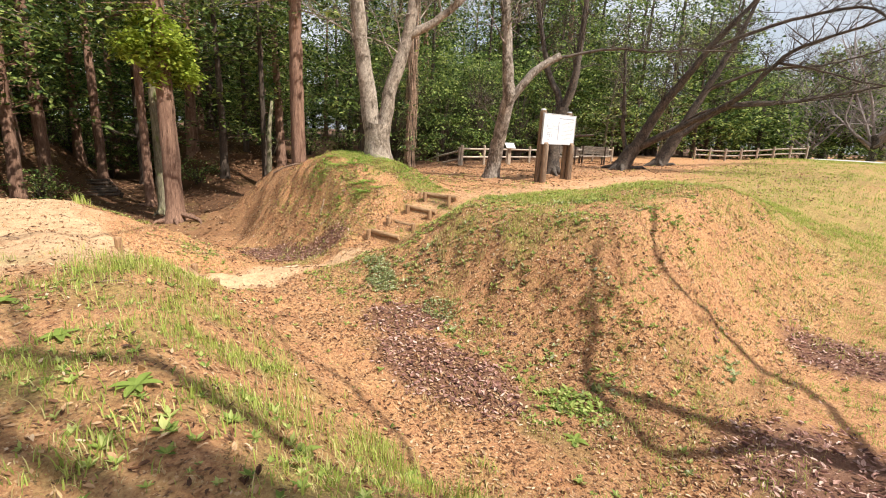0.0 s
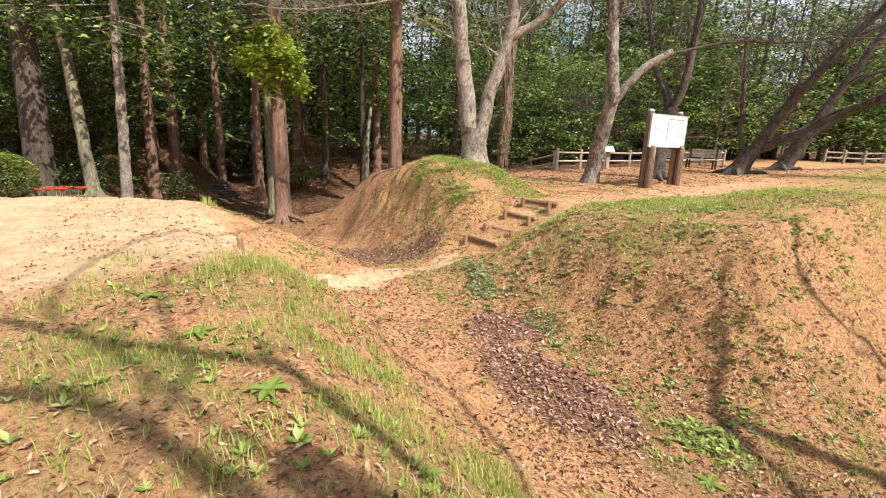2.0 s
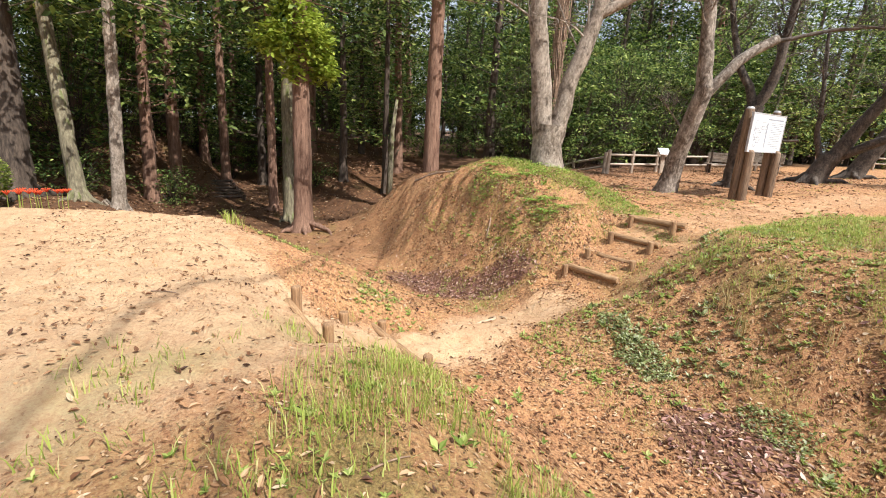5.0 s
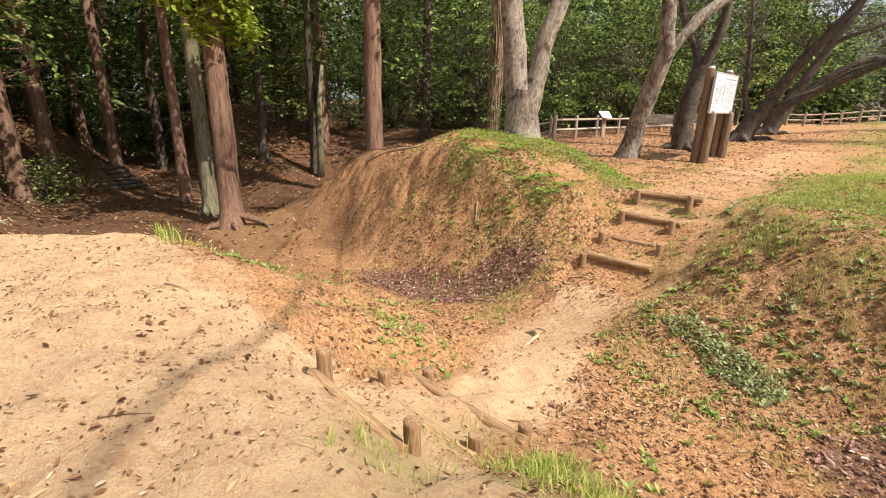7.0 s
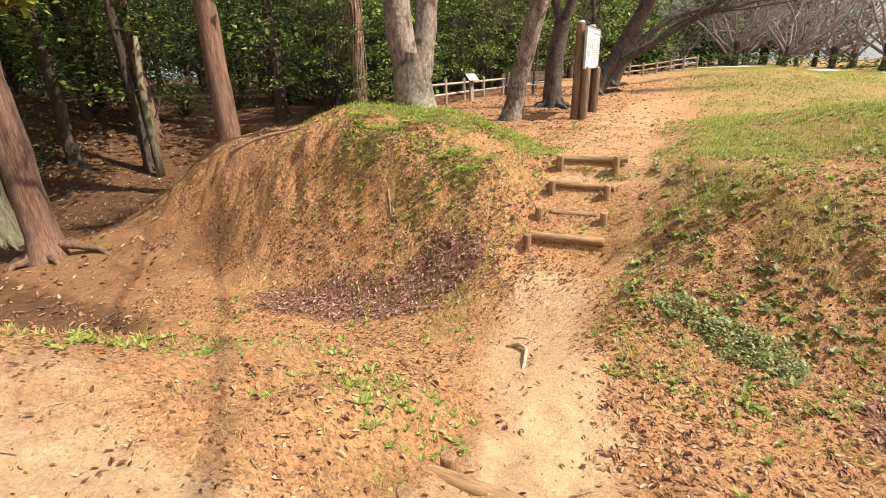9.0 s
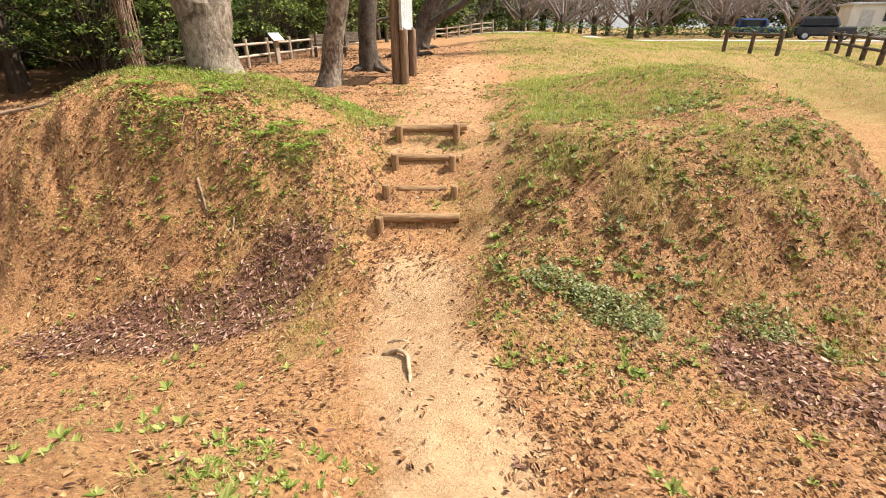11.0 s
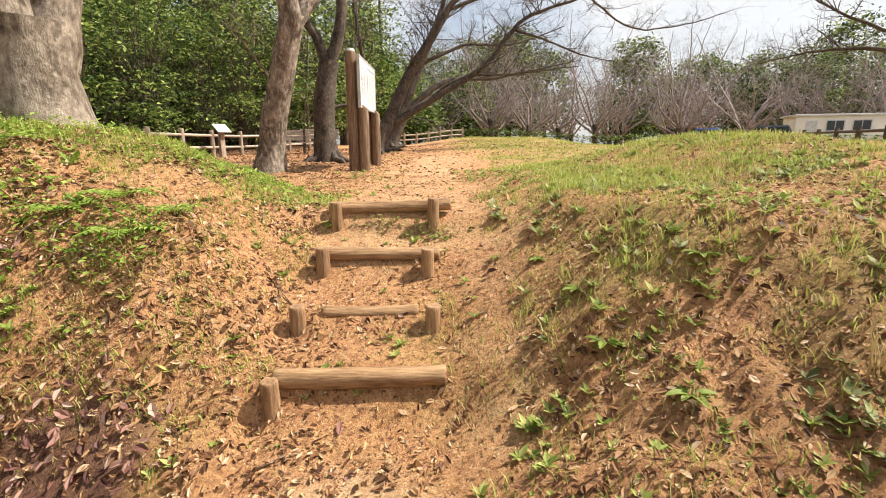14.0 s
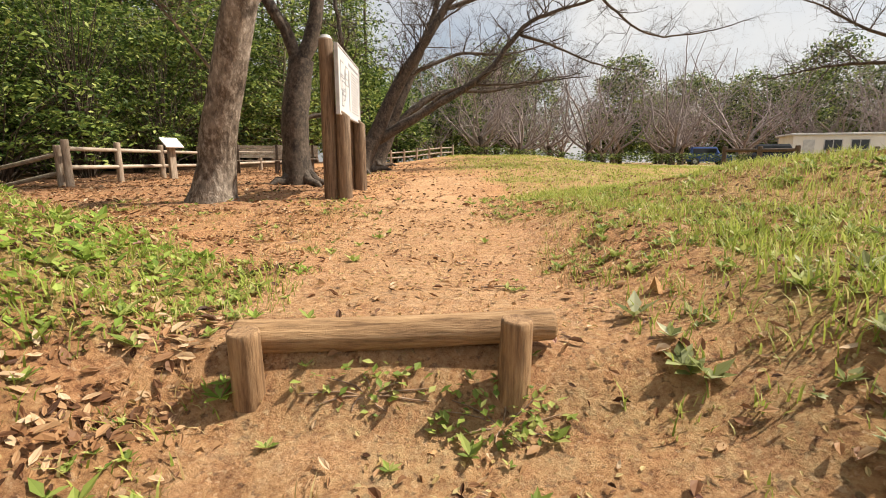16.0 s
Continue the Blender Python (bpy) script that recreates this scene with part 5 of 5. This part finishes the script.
car(28.0, 36.6, -25, car_dark, "dark off-road car parked on the lane")
car(26.6, 44.2, -15, car_blue, "blue car parked under the cherry trees")
me = bpy.data.meshes.new("lane")
xs = np.linspace(-2, 70, 60)
v = []
for x in xs:
    yc = 37.5 - .12 * x
    for o in (-2.2, 2.2):
        v.append((float(x), float(yc + o), zz(x, yc + o) + .03))
me.from_pydata(v, [], [(2 * k, 2 * k + 2, 2 * k + 3, 2 * k + 1) for k in range(59)])
me.materials.append(surface("lane_gravel", (.35, .34, .32), (.46, .45, .43), (.55, .54, .52), 5, (1, 1, 1), .9, .3, .01, "Position"))
tagged(new("road", me), "pale gravel lane beyond the field", "road", kind="structure")

# clipped hedge beyond the lane
r = np.random.default_rng(4)
k = 9000
hx = r.uniform(-6, 62, k)
hy = 41.5 - .12 * hx + r.uniform(-.5, .5, k)
hz = height(hx, hy) + .95 * r.random(k) ** .6
ha = r.uniform(0, 6.283, k)
hl = r.uniform(.12, .3, k)
me = kites("hedge", np.stack([hx, hy, hz], -1), np.stack([np.cos(ha) * hl, np.sin(ha) * hl, hl * r.uniform(-.5, .7, k)], -1), np.stack([-np.sin(ha) * hl * .4, np.cos(ha) * hl * .4, 0 * ha], -1), np.stack([0 * ha, 0 * ha, hl * .2], -1), forest_leaf)
tagged(new("hedge", me), "long low dark green hedge beyond the lane", "hedge", kind="stuff")

# ---- plants and small things ----
def leafy(name, label, category, x, y, rx, ry, h, count, size, material, seed, turn=0.0):
    """A low plant of many leaves over an oval."""
    r = np.random.default_rng(seed)
    a, q = r.uniform(0, 6.283, count), np.sqrt(r.random(count))
    u, v = np.cos(a) * q * rx, np.sin(a) * q * ry
    c, s = math.cos(radians(turn)), math.sin(radians(turn))
    X, Y = x + u * c - v * s, y + u * s + v * c
    edge = .8 + .4 * vnoise(X, Y, .3, seed)
    Z = height(X, Y) + h * r.random(count) * (1 - .7 * q * q) * edge
    b = r.uniform(0, 6.283, count)
    ln = size * r.uniform(.6, 1.4, count)
    along = np.stack([np.cos(b) * ln, np.sin(b) * ln, ln * r.uniform(-.2, .8, count)], -1)
    side = np.stack([-np.sin(b) * ln * .32, np.cos(b) * ln * .32, ln * r.uniform(-.15, .15, count)], -1)
    t = thing(name, label, category, pose(x, y, zz(x, y)))
    me = kites("foliage", np.stack([X, Y, Z], -1), along, side, np.stack([0 * b, 0 * b, ln * .25], -1), material)
    me.transform(Matrix.Translation((-x, -y, -zz(x, y))))
    part("foliage", me, None, t)
    g, z0 = random.Random(seed), zz(x, y)
    for k in range(9):
        a = 6.283 * k / 9 + g.uniform(-.2, .2)
        run = []
        for q in (0, .3, .6, .85):
            u, v = math.cos(a + .3 * q) * q * rx, math.sin(a + .3 * q) * q * ry
            X1, Y1 = x + u * c - v * s, y + u * s + v * c
            run.append((X1 - x, Y1 - y, zz(X1, Y1) - z0 + (.006 if q else -.01)))
        T = Tubes()
        T.add(run, [.003, .0028, .0025, .0015], 4)
        part("runner", T.mesh("runner", vine), None, t)
    return t


leafy("creeping_shrub", "low blue-green creeping shrub on the leafy slope", "shrub", 2.02, -3.12, .42, .24, .18, 1300, .034, creeper_leaf, 1, -18)
leafy("creeping_shrub", "loose blue-green creeping shrub on the leafy slope", "shrub", 1.5, -2.88, .34, .18, .12, 420, .042, creeper_leaf, 12, -10)
leafy("creeping_shrub", "small blue-green creeping shrub in the moat", "shrub", 3.35, -3.05, .32, .2, .12, 520, .032, creeper_leaf, 2)
leafy("creeping_shrub", "small green creeping plant by the moat bottom", "shrub", 5.9, -3.3, .4, .26, .08, 320, .06, weed_leaf, 3)
leafy("ivy_patch", "trailing green ivy over the eroded mound", "ivy", -3.3, -1.15, .45, .32, .2, 520, .05, fern_leaf, 4)
leafy("ivy_patch", "trailing green ivy on the mound's flank", "ivy", -2.3, -1.05, .6, .35, .13, 380, .045, fern_leaf, 5)
leafy("ivy_patch", "green leafy patch on the mound's flank", "ivy", -1.65, -1.1, .4, .25, .12, 320, .042, fern_leaf, 6)
leafy("green_patch", "fresh green weeds on top of the mound", "weeds", -2.9, .15, 1.5, .5, .12, 1100, .04, fern_leaf, 7, 4)
leafy("green_patch", "fresh green weeds beside the path", "weeds", -1.25, .45, .5, .6, .12, 750, .035, fern_leaf, 8)
leafy("green_patch", "green weeds growing below the top log", "weeds", .36, -.08, .22, .09, .1, 150, .03, weed_leaf, 9)
leafy("green_patch", "green weeds growing below the top log", "weeds", -.05, -.02, .25, .05, .07, 60, .03, weed_leaf, 10)
r = np.random.default_rng(11)
way = r.normal(0, 1, (5200, 3))
way /= np.linalg.norm(way, axis=1, keepdims=True)
way[:, 2] = np.where(way[:, 2] < -.6, -way[:, 2], way[:, 2])
spot_at = way * np.array([.9, .88, .76]) * (.86 + .14 * r.random((5200, 1))) + np.array([0, 0, .68])
b, ln = r.uniform(0, 6.283, 5200), .07 * r.uniform(.6, 1.4, 5200)
t = thing("clipped_bush", "large rounded clipped green bush", "bush", pose(-9.9, -10.75, zz(-9.9, -10.75)))
part("foliage", kites("foliage", spot_at, np.stack([np.cos(b) * ln, np.sin(b) * ln, ln * r.uniform(-.3, .8, 5200)], -1), np.stack([-np.sin(b) * ln * .4, np.cos(b) * ln * .4, 0 * b], -1), np.stack([0 * b, 0 * b, ln * .2], -1), light_leaf), None, t)
T = Tubes()
for k in range(7):
    T.add([(0, 0, -.1), (.4 * math.cos(k), .4 * math.sin(k), .5), (.62 * math.cos(k), .62 * math.sin(k), .8)], [.03, .022, .01], 5)
part("stem", T.mesh("stem", dark_bark), None, t)


def fern(x, y, turn, s):
    """Arching fronds with paired leaflets."""
    t = thing("fern", "small bright green fern on the bank", "fern", pose(x, y, zz(x, y), 0, 0, turn), "ferns on the mound")
    for k in range(6):
        a = 1.05 * k
        pts = [Vector((math.cos(a) * q * .3 * s, math.sin(a) * q * .3 * s, s * (.2 * q - .17 * q * q) + .01)) for q in [i / 9 for i in range(10)]]
        T = Tubes()
        T.add(pts, [.003] * 10, 3)
        side = Vector((-math.sin(a), math.cos(a), 0))
        for i in range(1, 10):
            w = .085 * s * math.sin(math.pi * (i / 10) ** .7)
            for e in (-1, 1):
                n = len(T.v)
                p, d = pts[i], (pts[i] - pts[i - 1]).normalized()
                T.v += [tuple(p), tuple(p + side * e * w * .5 + d * .016 * s), tuple(p + side * e * w + d * .006 * s - Vector((0, 0, .012 * s))), tuple(p + side * e * w * .5 - d * .014 * s)]
                T.f.append((n, n + 1, n + 2, n + 3))
        part("frond", T.mesh("frond", fern_leaf, False), None, t)


for k, (x, y, s) in enumerate(((-1.55, -1.05, .9), (-1.75, -.75, 1.0), (-2.0, -1.0, .8), (-1.35, -.8, .7), (-3.0, -.85, 1.1), (-3.6, -.7, 1.1), (-2.7, -.6, 1.0))):
    fern(x, y, 50 * k, s)


def rosette(x, y, turn, s, label):
    t = thing("rosette_weed", label, "weed", pose(x, y, zz(x, y) + .004, 0, 0, turn), "rosette weeds")
    for k in range(8):
        a, ln = .785 * k + .2 * (k % 3), s * (.8 + .25 * (k % 2))
        u, w = Vector((math.cos(a), math.sin(a), 0)), Vector((-math.sin(a), math.cos(a), 0))
        bm = bmesh.new()
        rows = []
        for i in range(5):
            q = i / 4
            p = u * ln * q + Vector((0, 0, ln * (.35 * q - .3 * q * q)))
            hw = ln * .2 * math.sin(math.pi * min(q * .8 + .12, 1))
            rows.append((bm.verts.new(p + w * hw + Vector((0, 0, hw * .4))), bm.verts.new(p), bm.verts.new(p - w * hw + Vector((0, 0, hw * .4)))))
        for r0, r1 in zip(rows[:-1], rows[1:]):
            bm.faces.new((r0[0], r0[1], r1[1], r1[0]))
            bm.faces.new((r0[1], r0[2], r1[2], r1[1]))
        part("leaf", bm, weed_leaf, t)


for k, (x, y, s) in enumerate(((5.2, -7.25, .13), (4.3, -7.5, .12), (3.3, -7.75, .13), (5.9, -6.6, .1), (6.0, -5.9, .11), (1.35, -1.7, .1), (1.6, -2.1, .11), (1.1, -2.9, .08), (1.5, -.55, .08), (1.15, -.85, .08),
                               (1.75, -1.0, .09), (6.2, -3.9, .13), (2.0, -3.9, .09), (.95, -3.3, .08), (-1.6, -1.5, .08), (1.9, -1.5, .1), (1.3, -1.3, .09), (2.3, -2.7, .1))):
    rosette(x, y, 37 * k, s, "flat green rosette weed on bare earth")
rng2 = np.random.default_rng(12)
for x, y, n in ((2.65, -2.35, 34), (2.35, -2.15, 22), (3.0, -2.75, 26), (3.35, -2.2, 20)):
    gx1, gy1 = rng2.normal(x, .035, n), rng2.normal(y, .035, n)
    ob = blades(rng2, gx1, gy1, .14, .3, .004, straw_leaf, "straw_tuft", "tuft of yellow dry grass on the slope", .4)
    del ob["kind"]
    ob["category"] = "grass tuft"


def root(name, label, pts, r0, r1, seed, material=root_wood):
    rng = random.Random(seed)
    x, y, z = pts[0]
    T = Tubes()
    path = smooth_path(pts, .04, .004, rng)
    T.add(path, [r0 + (r1 - r0) * k / (len(path) - 1) for k in range(len(path))], 8, True, .12, seed)
    me = T.mesh(name, material)
    me.transform(Matrix.Translation((-x, -y, -z)))
    ob = new(name, me)
    ob.matrix_basis = pose(x, y, z)
    return tagged(ob, label, "root")


def on(x, y, up=.0):
    return (x, y, zz(x, y) + up)


root("bare_root", "pale worn tree root across the path", [on(-.02, -3.66, -.01), on(.1, -3.68, .035), on(.2, -3.78, .03), on(.25, -3.98, .02), on(.29, -4.18, -.02)], .021, .013, 1)
root("bare_root", "thin pale root showing in the path", [on(-.02, -3.5, -.01), on(.08, -3.47, .012), on(.18, -3.5, -.01)], .014, .01, 2)
root("hanging_root", "brown root hanging from the eroded mound", [on(-2.72, -1.46, .01), on(-2.66, -1.54, .03), on(-2.6, -1.62, .02), on(-2.55, -1.7, -.01)], .018, .01, 3, vine)
root("hanging_root", "brown root hanging from the eroded mound", [on(-2.22, -1.68, .03), on(-2.2, -1.76, .04), on(-2.18, -1.86, .0)], .014, .008, 4, vine)
root("hanging_root", "long thin root along the mound's flank", [on(-6.6, -1.0, .03), on(-5.9, -.85, .04), on(-5.3, -.7, .04), on(-4.8, -.7, -.02)], .035, .015, 5, vine)
g = random.Random(31)
for k in range(9):
    x, y = -3.5 + .2 * k + g.uniform(-.04, .04), -1.12 + g.uniform(-.12, .08)
    root("hanging_root", "fine brown root hanging from the eroded mound", [on(x, y, .03), on(x + g.uniform(-.03, .03), y - .1, .05), on(x + g.uniform(-.06, .06), y - .22, .02)], .006, .002, 40 + k, vine)
root("cedar_root", "thick cedar root reaching over the ground", [on(-9.5, -3.0, .25), on(-9.15, -2.8, .12), on(-8.75, -2.7, .05), on(-8.4, -2.75, -.05)], .09, .04, 6, cedar_bark)
for k, (x, y, a) in enumerate(((-.3, -1.95, 20), (1.6, -3.6, 70), (2.6, -7.3, 15), (.4, -7.6, 60), (-.6, -3.3, 130), (3.2, -7.0, 100), (-1.2, -6.9, 30), (1.2, -2.6, 75), (.5, .9, 10), (-.9, 2.1, 80), (-.6, -.9, 140), (1.0, -5.2, 40))):
    dx, dy = .11 * math.cos(radians(a)), .11 * math.sin(radians(a))
    root("fallen_twig", "short dry twig lying on bare earth", [on(x - dx, y - dy, .008), on(x, y, .014), on(x + dx, y + dy, .006)], .006, .003, 20 + k, vine)


def lily(x, y, turn):
    t = thing("red_spider_lily", "red spider lily on a bare green stalk", "flower", pose(x, y, zz(x, y), 0, 0, turn), "red spider lilies")
    T = Tubes()
    T.add([(0, 0, -.03), (.01, 0, .25), (.02, .01, .5)], [.009, .007, .006], 5)
    part("stalk", T.mesh("stalk", grass_leaf), None, t)
    for k in range(9):
        a = .7 * k
        T = Tubes()
        u = Vector((math.cos(a), math.sin(a), 0))
        T.add([Vector((.02, .01, .5)), Vector((.02, .01, .53)) + u * .03, Vector((.02, .01, .58)) + u * .07, Vector((.02, .01, .56)) + u * .1], [.01, .012, .01, .003], 4)
        part("petal", T.mesh("petal", lily_red), None, t)


rng = random.Random(9)
for k in range(12):
    lily(-8.5 + rng.uniform(-.3, .3), -9.8 + .085 * k + rng.uniform(-.06, .06), 40 * k)
gx1, gy1 = rng2.normal(-2.75, .14, 60), rng2.normal(-6.5, .06, 60)
ob = blades(rng2, gx1, gy1, .12, .24, .007, grass_leaf, "grass_tuft", "tuft of green grass on the bank edge", .7)
del ob["kind"]
ob["category"] = "grass tuft"
